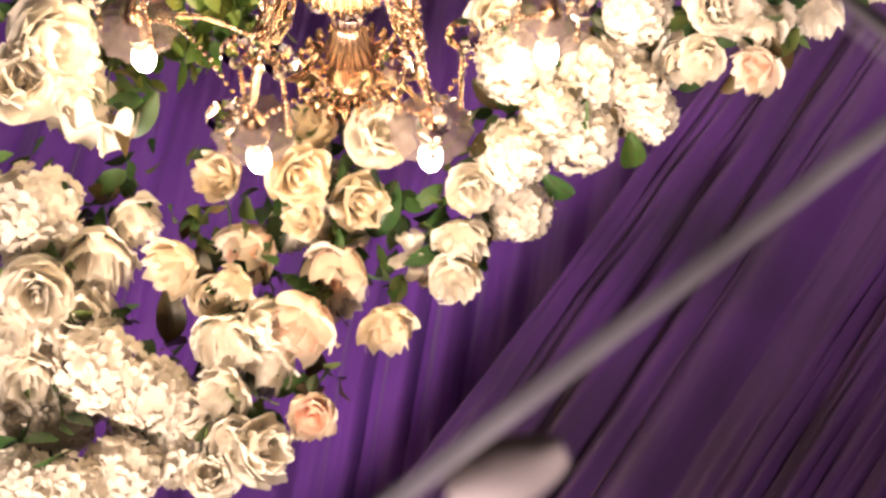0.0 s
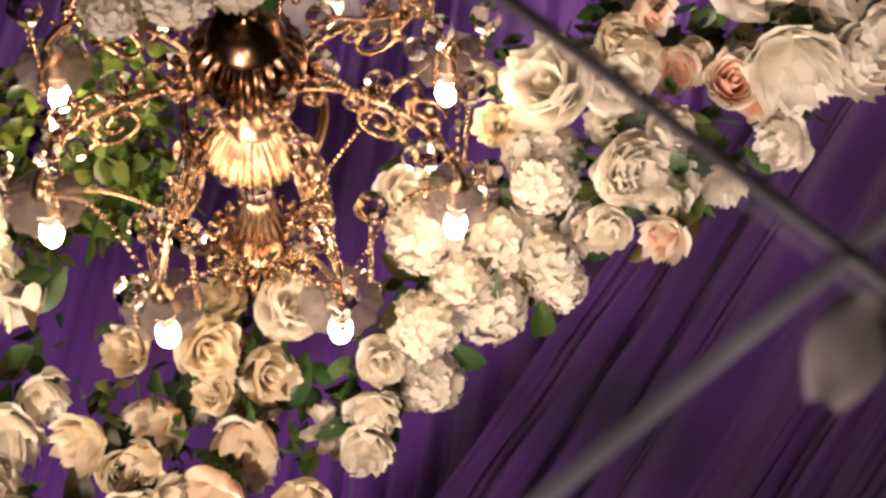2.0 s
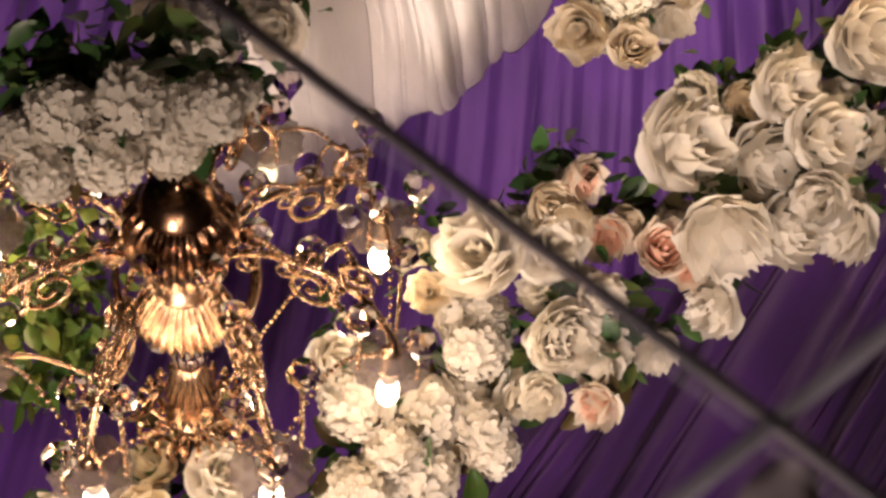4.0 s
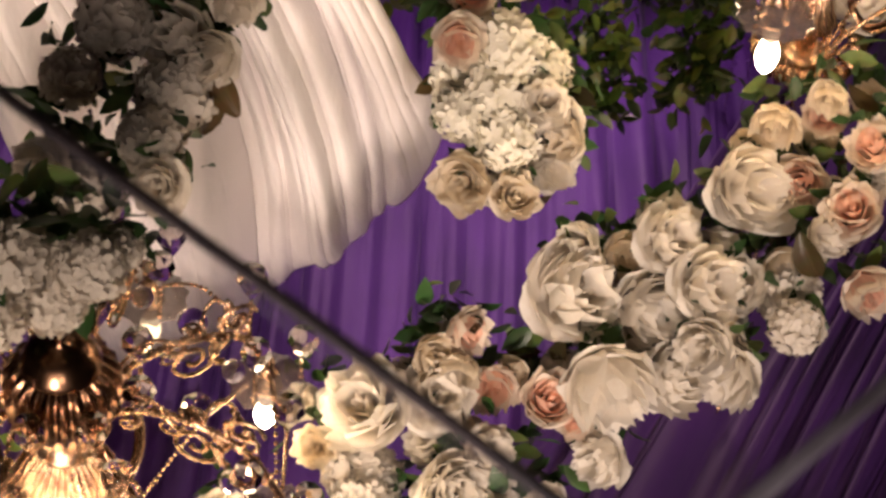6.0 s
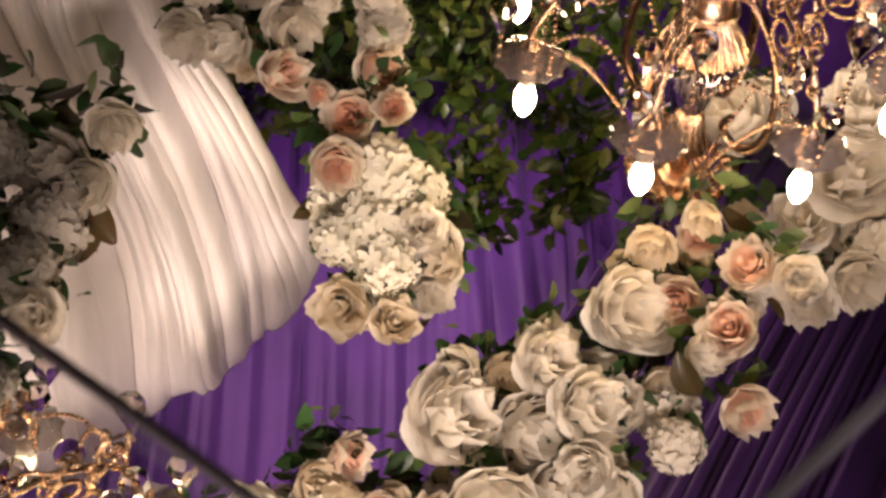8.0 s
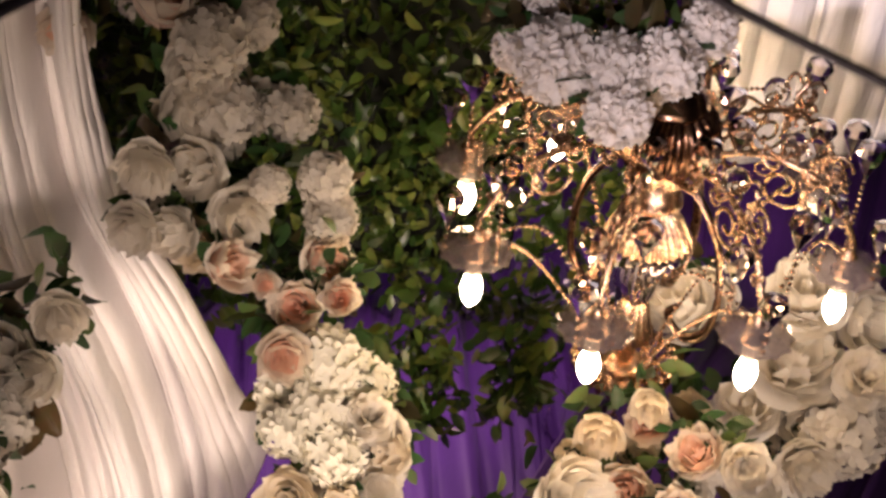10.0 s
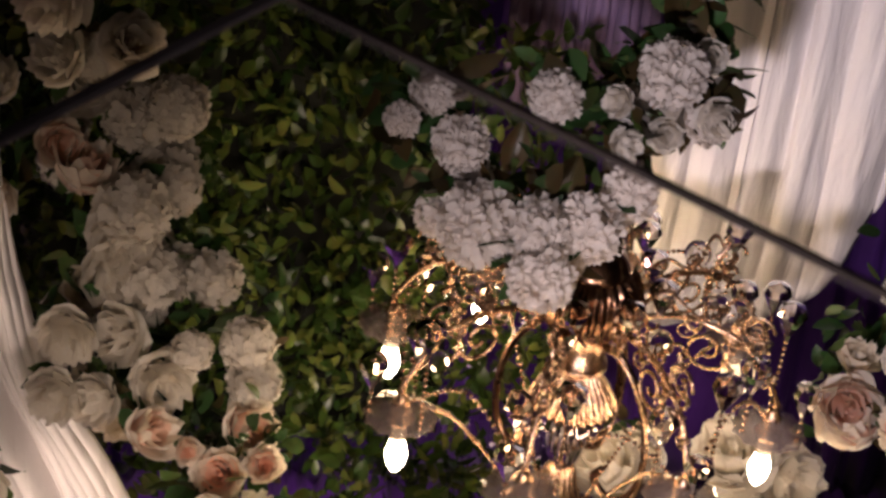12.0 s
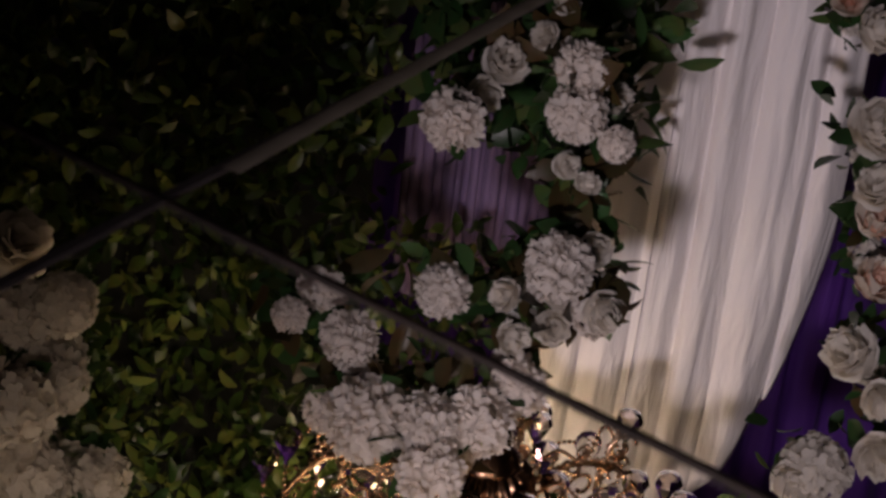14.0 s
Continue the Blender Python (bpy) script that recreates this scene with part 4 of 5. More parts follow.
bloom('white_rose', 0.643, 1.010, 3.563, 0.057, 29, 13, 39, 'g1')
bloom('cream_rose', 0.680, 1.076, 3.511, 0.058, -24, 15, 130, 'g1')
bloom('cream_rose', 0.641, 1.070, 3.526, 0.055, -3, -16, 279, 'g1')
bloom('cream_rose', 0.554, 1.063, 3.582, 0.070, -33, -20, 124, 'g1')
bloom('cream_rose', 0.632, 0.944, 3.591, 0.048, -16, -4, 356, 'g1')
bloom('hydrangea', 0.640, 0.880, 3.616, 0.050, 4, 17, 17, 'g1')
bloom('white_rose', 0.624, 0.871, 3.625, 0.054, 19, 19, 64, 'g1')
bloom('cream_rose', 0.625, 1.136, 3.517, 0.051, -9, -11, 187, 'g1')
bloom('hydrangea', 0.588, 1.185, 3.516, 0.052, 34, 19, 227, 'g1')
bloom('white_rose', 0.519, 1.129, 3.551, 0.072, -28, 19, 75, 'g1')
bloom('hydrangea', 0.507, 1.208, 3.533, 0.055, 12, 23, 19, 'g1')
bloom('white_rose', 0.530, 1.184, 3.526, 0.053, -21, 19, 220, 'g1')
bloom('hydrangea', 0.569, 1.285, 3.471, 0.052, 30, 33, 140, 'g1')
bloom('hydrangea', 0.543, 1.244, 3.488, 0.061, -17, 16, 224, 'g1')
bloom('cream_rose', 0.387, 1.183, 3.600, 0.044, 4, -18, 52, 'g1')
bloom('white_rose', 0.313, 1.251, 3.550, 0.053, 16, 33, 223, 'g1')
bloom('cream_rose', 0.356, 1.173, 3.591, 0.044, 31, 12, 243, 'g1')
bloom('white_rose', 0.314, 1.287, 3.484, 0.057, 26, 12, 36, 'g1')
bloom('hydrangea', 0.261, 1.335, 3.456, 0.052, 12, 13, 197, 'g1')
bloom('white_rose', 0.199, 1.402, 3.476, 0.057, 20, -3, 280, 'g1')
bloom('white_rose', 0.264, 1.388, 3.424, 0.052, -19, -9, 38, 'g1')
bloom('cream_rose', 0.217, 1.401, 3.447, 0.060, -15, -6, 87, 'g1')
bloom('cream_rose', 0.315, 1.441, 3.401, 0.056, -8, -15, 160, 'g1')
bloom('white_rose', 0.245, 1.423, 3.425, 0.061, -20, -1, 330, 'g1')
bloom('hydrangea', 0.160, 1.429, 3.454, 0.051, 32, -34, 162, 'g1')
bloom('hydrangea', 0.146, 1.487, 3.423, 0.052, -31, -9, 177, 'g1')
bloom('hydrangea', 0.100, 1.454, 3.457, 0.048, 4, 4, 238, 'g1')
bloom('cream_rose', 0.058, 1.465, 3.425, 0.045, 17, -13, 67, 'g1')
bloom('white_rose', 0.107, 1.494, 3.420, 0.052, 21, 15, 292, 'g1')
bloom('cream_rose', -0.001, 1.506, 3.377, 0.053, -6, 3, 158, 'g1')
bloom('hydrangea', -0.039, 1.479, 3.393, 0.053, -12, 0, 116, 'g1')
bloom('cream_rose', -0.069, 1.536, 3.401, 0.057, 23, 25, 20, 'g1')
bloom('hydrangea', -0.026, 1.534, 3.356, 0.053, 16, 16, 104, 'g1')
bloom('hydrangea', -0.043, 1.472, 3.383, 0.049, 13, -13, 15, 'g1')
bloom('hydrangea', 0.092, 1.624, 3.273, 0.062, -17, 27, 24, 'g1')
bloom('white_rose', 0.164, 1.571, 3.312, 0.062, -16, -2, 56, 'g1')
bloom('white_rose', 0.039, 1.566, 3.324, 0.069, 32, 11, 29, 'g1')
bloom('cream_rose', 0.015, 1.583, 3.310, 0.061, 20, 24, 184, 'g1')
bloom('cream_rose', 0.056, 1.636, 3.274, 0.059, -30, -6, 258, 'g1')
bloom('cream_rose', 0.172, 1.548, 3.359, 0.050, -32, -20, 337, 'g1')
bloom('cream_rose', 0.004, 1.535, 3.334, 0.060, 35, 7, 250, 'g1')
bloom('white_rose', -0.006, 1.509, 3.360, 0.055, -6, 3, 188, 'g1')
bloom('cream_rose', -0.088, 1.663, 3.313, 0.042, 26, 12, 338, 'g1')
bloom('hydrangea', -0.138, 1.646, 3.280, 0.077, 27, -7, 50, 'g1')
bloom('hydrangea', 0.041, 1.677, 3.237, 0.048, -23, -30, 64, 'g1')
bloom('white_rose', 0.038, 1.655, 3.248, 0.042, -29, 26, 44, 'g1')
bloom('white_rose', -0.166, 1.746, 3.219, 0.084, 29, 33, 108, 'g1')
bloom('cream_rose', -0.202, 1.791, 3.153, 0.062, -16, 17, 98, 'g1')
bloom('hydrangea', -0.217, 1.657, 3.263, 0.083, -22, -1, 221, 'g1')
bloom('cream_rose', -0.187, 1.802, 3.234, 0.058, -24, 9, 271, 'g1')
bloom('hydrangea', -0.261, 1.775, 3.230, 0.071, -11, 11, 203, 'g1')
bloom('hydrangea', -0.294, 1.671, 3.254, 0.065, -13, 18, 77, 'g1')
bloom('hydrangea', -0.268, 1.698, 3.333, 0.066, -21, 30, 59, 'g1')
bloom('white_rose', -0.276, 1.770, 3.160, 0.063, 21, 24, 261, 'g1')
bloom('cream_rose', -0.277, 1.796, 3.189, 0.062, 20, -12, 111, 'g1')
bloom('cream_rose', -0.314, 1.709, 3.193, 0.061, -5, 33, 154, 'g1')
bloom('hydrangea', -0.352, 1.691, 3.257, 0.055, -7, 18, 139, 'g1')
bloom('hydrangea', -0.357, 1.844, 3.259, 0.061, -3, -3, 262, 'g1')
bloom('hydrangea', -0.340, 1.804, 3.247, 0.064, -8, 34, 148, 'g1')
bloom('cream_rose', -0.316, 1.779, 3.266, 0.064, -30, -7, 305, 'g1')
bloom('hydrangea', -0.353, 1.789, 3.284, 0.065, -26, 23, 273, 'g1')
bloom('cream_rose', -0.404, 1.841, 3.252, 0.051, -10, 3, 107, 'g1')
bloom('cream_rose', -0.302, 1.746, 3.337, 0.063, -11, 23, 125, 'g1')
bloom('hydrangea', -0.354, 1.735, 3.301, 0.060, 7, 17, 95, 'g1')
bloom('hydrangea', -0.449, 1.777, 3.252, 0.048, -28, 20, 42, 'g1')
bloom('hydrangea', -0.440, 1.841, 3.249, 0.050, -14, -28, 66, 'g1')
bloom('cream_rose', -0.381, 1.927, 3.083, 0.059, -0, -15, 209, 'g1')
bloom('cream_rose', -0.476, 1.968, 3.120, 0.053, -2, -34, 114, 'g1')
bloom('white_rose', -0.496, 1.895, 3.142, 0.054, 7, -1, 88, 'g1')
bloom('white_rose', -0.541, 1.892, 3.111, 0.054, 1, 5, 270, 'g1')
bloom('hydrangea', -0.584, 1.918, 3.078, 0.052, 10, 20, 271, 'g1')
bloom('cream_rose', -0.698, 2.162, 3.280, 0.064, -22, -28, 114, 'g1')
bloom('white_rose', -0.647, 2.194, 3.242, 0.059, -31, -4, 326, 'g1')
bloom('hydrangea', -0.756, 2.236, 3.115, 0.101, 19, -0, 337, 'g1')
bloom('cream_rose', -0.794, 2.242, 3.124, 0.080, 5, -23, 214, 'g1')
bloom('white_rose', -0.752, 2.168, 3.215, 0.086, 0, 12, 148, 'g1')
bloom('cream_rose', -0.790, 2.186, 3.199, 0.093, 18, 9, 341, 'g1')
bloom('white_rose', -0.865, 2.063, 2.707, 0.033, -3, -34, 185, 'g1')
bloom('hydrangea', -0.948, 2.357, 2.043, 0.039, 8, 30, 193, 'g1')
bloom('hydrangea', -0.972, 2.248, 2.206, 0.055, 21, 26, 269, 'g1')
bloom('hydrangea', -0.991, 2.240, 2.345, 0.045, -12, -31, 253, 'g1')
bloom('white_rose', -0.971, 2.112, 2.454, 0.044, -14, 35, 284, 'g1')
bloom('hydrangea', 0.582, 1.315, 2.779, 0.045, 6, -20, 246, 'c1')
bloom('hydrangea', 0.547, 1.325, 2.775, 0.049, -15, -20, 27, 'c1')
bloom('hydrangea', 0.595, 1.323, 2.760, 0.044, -20, -33, 20, 'c1')
bloom('hydrangea', 0.477, 1.356, 2.784, 0.054, -11, 6, 194, 'c1')
bloom('white_rose', 0.429, 1.841, 2.847, 0.064, -0, -9, 11, 'c1')
bloom('hydrangea', 0.407, 1.685, 2.925, 0.057, 22, -19, 41, 'c1')
bloom('hydrangea', 0.516, 1.557, 3.014, 0.058, -15, -10, 93, 'c1')
bloom('hydrangea', 0.008, 2.101, 2.932, 0.055, -5, 31, 338, 'c2')
bloom('white_rose', -0.009, 2.046, 2.919, 0.044, 31, -31, 64, 'c2')
bloom('cream_rose', 0.005, 1.981, 2.959, 0.059, 22, 19, 5, 'c2')
bloom('white_rose', 0.030, 2.018, 2.943, 0.057, -20, -30, 295, 'c2')
bloom('hydrangea', -0.023, 1.962, 2.996, 0.053, -7, -6, 327, 'c2')
bloom('white_rose', 0.028, 1.956, 3.044, 0.048, -26, 26, 193, 'c2')
bloom('cream_rose', -0.025, 1.914, 3.037, 0.056, -3, -3, 221, 'c2')
bloom('hydrangea', -0.058, 1.908, 3.039, 0.047, -9, -30, 237, 'c2')
bloom('hydrangea', -0.038, 1.860, 3.086, 0.046, 33, -9, 161, 'c2')
bloom('white_rose', -0.001, 1.902, 3.047, 0.049, -17, -17, 298, 'c2')
bloom('hydrangea', -0.077, 1.960, 3.019, 0.052, -20, -19, 126, 'c2')
bloom('hydrangea', -0.093, 1.967, 3.034, 0.050, 22, -25, 91, 'c2')
bloom('hydrangea', -0.107, 1.929, 3.088, 0.052, 28, -8, 301, 'c2')
bloom('hydrangea', -0.114, 1.916, 3.098, 0.048, -34, -12, 132, 'c2')
bloom('white_rose', -0.013, 1.845, 3.113, 0.056, 29, -17, 24, 'c2')
bloom('white_rose', 0.149, 2.240, 2.684, 0.062, 22, -2, 359, 'c2')
bloom('white_rose', 0.132, 2.255, 2.690, 0.066, 16, -1, 217, 'c2')
bloom('cream_rose', 0.212, 2.194, 2.733, 0.068, -1, 6, 215, 'c2')
bloom('cream_rose', 0.173, 2.203, 2.748, 0.059, -5, -2, 247, 'c2')
bloom('hydrangea', 0.085, 2.218, 2.717, 0.052, -24, 22, 2, 'c2')
bloom('hydrangea', 0.141, 2.195, 2.750, 0.066, 15, -26, 159, 'c2')
bloom('white_rose', 0.140, 2.228, 2.667, 0.058, -2, 5, 187, 'c2')
bloom('hydrangea', 0.068, 2.232, 2.723, 0.051, -22, -20, 166, 'c2')
bloom('hydrangea', 0.234, 2.127, 2.790, 0.060, 30, -19, 162, 'c2')
bloom('white_rose', 0.088, 2.127, 2.794, 0.051, 10, -12, 301, 'c2')
bloom('hydrangea', 0.122, 2.093, 2.840, 0.060, 22, 34, 171, 'c2')
bloom('cream_rose', 0.156, 2.071, 2.849, 0.059, 4, 17, 29, 'c2')
bloom('hydrangea', -0.015, 2.156, 2.815, 0.049, -12, 24, 3, 'c2')
bloom('white_rose', -0.011, 2.134, 2.870, 0.058, 4, -14, 321, 'c2')
bloom('hydrangea', 0.009, 2.090, 2.919, 0.059, 7, -34, 281, 'c2')
bloom('white_rose', 0.045, 2.060, 2.916, 0.039, 12, -19, 22, 'c2')
bloom('hydrangea', 0.247, 2.287, 2.582, 0.063, -31, 25, 241, 'c2')
bloom('hydrangea', 0.248, 2.324, 2.536, 0.053, -4, 13, 276, 'c2')
bloom('white_rose', 0.136, 2.284, 2.614, 0.063, -28, -3, 166, 'c2')
bloom('hydrangea', 0.126, 2.261, 2.617, 0.060, 18, -34, 133, 'c2')
bloom('hydrangea', 0.201, 2.269, 2.403, 0.062, 12, -18, 166, 'c2')
bloom('carnation', -0.279, 2.058, 2.450, 0.062, 9, -28, 151, 'c3')
bloom('cream_rose', -0.397, 1.974, 2.496, 0.061, 25, -4, 209, 'c3')
bloom('white_rose', -0.380, 2.022, 2.463, 0.063, -14, 21, 228, 'c3')
bloom('cream_rose', -0.257, 2.121, 2.378, 0.050, 16, -14, 96, 'c3')
bloom('carnation', -0.489, 2.064, 2.306, 0.047, 6, 19, 97, 'c3')
bloom('carnation', -0.553, 2.067, 2.328, 0.049, -0, 2, 70, 'c3')
bloom('carnation', -0.475, 2.063, 2.422, 0.049, 27, -29, 200, 'c3')
bloom('carnation', -0.469, 2.093, 2.368, 0.037, -0, -6, 256, 'c3')
bloom('carnation', -0.542, 2.151, 2.202, 0.032, 20, 14, 291, 'c3')
bloom('white_rose', -0.408, 2.171, 2.100, 0.058, 6, -34, 305, 'c3')
bloom('carnation', -0.512, 2.177, 2.046, 0.045, 22, -22, 281, 'c3')

# ---- foliage ----


def leaf(length, width, fold_, droop):
    rows = [(0.0, 0.05), (0.22, 0.72), (0.5, 1.0), (0.78, 0.68), (1.0, 0.03)]
    v = []
    for t, w in rows:
        z = -droop * length * t * t
        v += [(-0.5 * width * w, length * t, z + fold_ * width * w), (0, length * t, z), (0.5 * width * w, length * t, z + fold_ * width * w)]
    f = []
    for k in range(4):
        a = k * 3
        f += [(a, a + 1, a + 4, a + 3), (a + 1, a + 2, a + 5, a + 4)]
    return v, f


def leaf_clumps(name, spots, per, seed, material, size, spread, back, label):
    """Leaves that fill the gaps behind and between the blooms of one garland."""
    rnd = random.Random(seed)
    pieces = []
    for p, s in spots:
        for _ in range(per):
            L = size * rnd.uniform(0.6, 1.3)
            off = Vector((rnd.gauss(0, spread), back + abs(rnd.gauss(0, 0.03)), rnd.gauss(0, spread)))
            m = Matrix.Translation(p + off) @ Vector((rnd.gauss(0, 1), -1.0 + rnd.gauss(0, 0.6), -0.3 + rnd.gauss(0, 1))).to_track_quat("Y", "Z").to_matrix().to_4x4() @ pose(0, 0, 0, 0, rnd.uniform(0, 360), 0)
            pieces.append(moved(leaf(L, L * rnd.uniform(0.42, 0.6), 0.12, rnd.uniform(0, 0.4)), m))
    v, f = join(pieces)
    return tagged(new(name, mesh_of(name, v, f, material)), label, "foliage", kind="stuff")


for g_, n_ in (("g1", 10), ("c1", 12), ("c2", 11), ("c3", 12)):
    leaf_clumps("garland_leaves", SPOTS[g_], n_, 5, LEAF, 0.046, 0.019, 0.035, "green silk leaves between the flowers of the garland")
    leaf_clumps("bronze_leaves", SPOTS[g_][::3], 3, 6, BROWN, 0.05, 0.02, 0.02, "olive bronze silk leaves tucked among the flowers")

leaf_clumps("bronze_leaves", SPOTS["c3"], 4, 16, BROWN, 0.060, 0.016, 0.02, "broad olive bronze leaves between the white carnations")
leaf_clumps("spray_leaves", [q for q in SPOTS["c1"] if q[0].x > 0.40], 14, 9, LEAF, 0.05, 0.04, 0.085, "dark green leaves massed behind the white flowers")

rnd = random.Random(21)
pieces = []
for _ in range(15500):
    x, z = rnd.uniform(-0.75, 0.75), rnd.uniform(1.6, 3.62)
    if z > 3.45 + 0.12 * noise.noise((x * 5, 0, 0)) or (x < -0.37 + 0.05 * noise.noise((z * 8, 0, 0)) and z < 2.52) or x < -0.52:
        continue
    y = 2.62 + 0.15 * noise.noise((x * 6, z * 6, 2.0)) + rnd.uniform(-0.03, 0.05)
    L = rnd.uniform(0.026, 0.050)
    m = Matrix.Translation((x, y, z)) @ Vector((rnd.gauss(0, 0.6), -0.35 + rnd.gauss(0, 0.6), -0.8 + rnd.gauss(0, 0.7))).to_track_quat("Y", "Z").to_matrix().to_4x4() @ pose(0, 0, 0, 0, rnd.uniform(0, 360), 0)
    pieces.append(moved(leaf(L, L * rnd.uniform(0.38, 0.56), 0.14, rnd.uniform(0, 0.5)), m))
v_, f_ = join(pieces)
tagged(new("hedge_wall", mesh_of("hedge_wall", v_, f_, HEDGE)), "dense green boxwood leaf wall behind the flowers", "hedge", kind="stuff")
# added sheet: the dark gaps between leaves come from its black colour
tagged(box("hedge_shade_backing", (-0.36, 2.74, 0.0), (0.75, 2.78, 3.40), SHADE), "backing panel of the leaf wall, near-black for shade between leaves", "panel", kind="structure")


rnd = random.Random(33)
leaf_clumps("shade_leaves", [(Vector((rnd.uniform(-0.68, -0.36), rnd.uniform(2.36, 2.46), rnd.uniform(1.72, 2.27))), 0.07) for _ in range(70)], 14, 10, LEAF, 0.055, 0.03, 0.0, "dark green leaves filling the shade between hedge and white drape")


def ivy(spots, seed, label):
    """Trailing leafy stems: each spot gives the start of a stem and its drop."""
    rnd = random.Random(seed)
    stems, leaves = [], []
    for (x, y, z), reach, down in spots:
        pts = arc([(x, y, z), (x + reach * 0.4, y - 0.02, z - down * 0.2), (x + reach * 0.8, y + 0.01, z - down * 0.6), (x + reach, y, z - down)], 18)
        stems.append(tube(pts, 0.0016, 5))
        for p in pts:
            for _ in range(5):
                L = rnd.uniform(0.025, 0.05)
                m = Matrix.Translation(p + Vector((rnd.gauss(0, 0.022), rnd.gauss(0, 0.02), rnd.gauss(0, 0.022)))) @ Vector((rnd.gauss(0, 1), -0.6, rnd.gauss(0, 1))).to_track_quat("Y", "Z").to_matrix().to_4x4() @ pose(0, 0, 0, 0, rnd.uniform(0, 360), 0)
                leaves.append(moved(leaf(L, L * 0.55, 0.12, 0.2), m))
    top = tagged(new("trailing_ivy"), label, "ivy")
    part("stem", mesh_of("stem", *join(stems), BROWN), top)["kind"] = "stuff"
    part("leaf", mesh_of("leaf", *join(leaves), HEDGE), top)["kind"] = "stuff"
    return top


ivy([((0.835, 1.403, 3.450), 0.01, 0.22), ((0.801, 1.451, 3.432), 0.02, 0.22), ((0.754, 1.435, 3.459), -0.01, 0.23), ((0.720, 1.489, 3.434), -0.06, 0.26)], 3, 'green leafy ivy trailing down behind the lit chandelier')
ivy([((0.676, 1.478, 3.455), 0.03, 0.23), ((0.828, 1.499, 3.390), 0.04, 0.16), ((0.746, 1.530, 3.398), -0.04, 0.22), ((0.788, 1.567, 3.357), -0.02, 0.16)], 4, 'green leafy ivy trailing down behind the lit chandelier')
ivy([((-0.153, 2.463, 3.466), 0.03, 0.12), ((-0.232, 2.448, 3.475), 0.02, 0.15), ((-0.310, 2.452, 3.462), -0.07, 0.19), ((-0.378, 2.462, 3.441), 0.03, 0.11), ((-0.190, 2.502, 3.420), 0.03, 0.16)], 5, 'green vine tips curling from the top of the leaf wall')


def magnolia_leaf(x, y, z, length, tip, lean, spin, material, label):
    """A single large stiff leaf with a raised midrib."""
    top = tagged(new("magnolia_leaf"), label, "leaf", group="large leaves among the flowers")
    facing = Vector((-0.25 * x, -0.85, -0.62)).to_track_quat("Z", "Y").to_matrix().to_4x4()
    top.matrix_basis = Matrix.Translation((x, y, z)) @ facing @ pose(0, 0, 0, tip, lean, spin)
    n, m = 9, 5
    verts = []
    for i in range(n):
        t = i / (n - 1)
        w = math.sin(math.pi * min(1.0, t * 0.93 + 0.03)) ** 0.75 * 0.27 * length
        for j in range(m):
            u = j / (m - 1) * 2 - 1
            verts.append((u * w, length * (t - 0.5), 0.16 * length * abs(u) * w / (0.27 * length) - 0.35 * length * (t - 0.5) ** 2 + 0.02 * length * noise.noise((u * 2, t * 5, spin))))
    part("blade", mesh_of("blade", verts, grid_faces(n, m), material), top)
    rib = [(0, length * (k / 8 - 0.5), 0.006 * length - 0.35 * length * (k / 8 - 0.5) ** 2) for k in range(9)]
    part("midrib", mesh_of("midrib", *tube(rib, 0.012 * length, 6), BROWN), top)
    return top


magnolia_leaf(0.275, 1.258, 3.493, 0.053, 11, 24, -55, BROWN, 'large bronze-brown magnolia leaf tucked among white flowers')
magnolia_leaf(0.322, 1.372, 3.420, 0.062, 6, -9, 51, BROWN, 'large bronze-brown magnolia leaf tucked among white flowers')
magnolia_leaf(0.137, 1.376, 3.437, 0.102, -10, -17, -4, BROWN, 'large bronze-brown magnolia leaf tucked among white flowers')
magnolia_leaf(-0.003, 1.421, 3.413, 0.053, -6, -25, -27, BROWN, 'large bronze-brown magnolia leaf tucked among white flowers')
magnolia_leaf(0.115, 1.452, 3.390, 0.080, -23, -24, -38, BROWN, 'large bronze-brown magnolia leaf tucked among white flowers')
magnolia_leaf(0.124, 1.327, 3.467, 0.067, -21, -14, 9, HEDGE, 'large pale olive leaf tucked among white flowers')
magnolia_leaf(0.789, 1.259, 3.370, 0.089, 12, -18, -59, LEAF, 'large dark green leaf tucked among white flowers')
magnolia_leaf(0.697, 1.090, 3.490, 0.098, -15, -18, -21, BROWN, 'large bronze-brown magnolia leaf tucked among white flowers')
magnolia_leaf(0.720, 1.032, 3.509, 0.080, 12, -20, -9, BROWN, 'large bronze-brown magnolia leaf tucked among white flowers')
magnolia_leaf(0.452, 1.214, 3.489, 0.089, 5, 5, -25, LEAF, 'large dark green leaf tucked among white flowers')
magnolia_leaf(0.218, 1.276, 3.489, 0.062, -21, 0, 43, LEAF, 'large dark green leaf tucked among white flowers')
magnolia_leaf(0.325, 1.745, 2.855, 0.070, 17, 5, 30, BROWN, 'large bronze-brown magnolia leaf tucked among white flowers')
magnolia_leaf(0.341, 1.737, 2.880, 0.066, 9, 6, -24, BROWN, 'large bronze-brown magnolia leaf tucked among white flowers')
magnolia_leaf(-0.448, 1.750, 3.111, 0.076, -21, 15, 25, BROWN, 'large bronze-brown magnolia leaf tucked among white flowers')
magnolia_leaf(0.401, 1.803, 2.795, 0.091, -20, 7, 37, LEAF, 'large dark green leaf tucked among white flowers')
magnolia_leaf(0.435, 1.811, 2.776, 0.083, -8, -20, 15, LEAF, 'large dark green leaf tucked among white flowers')
magnolia_leaf(-0.256, 1.704, 3.187, 0.062, 14, 19, -14, LEAF, 'large dark green leaf tucked among white flowers')
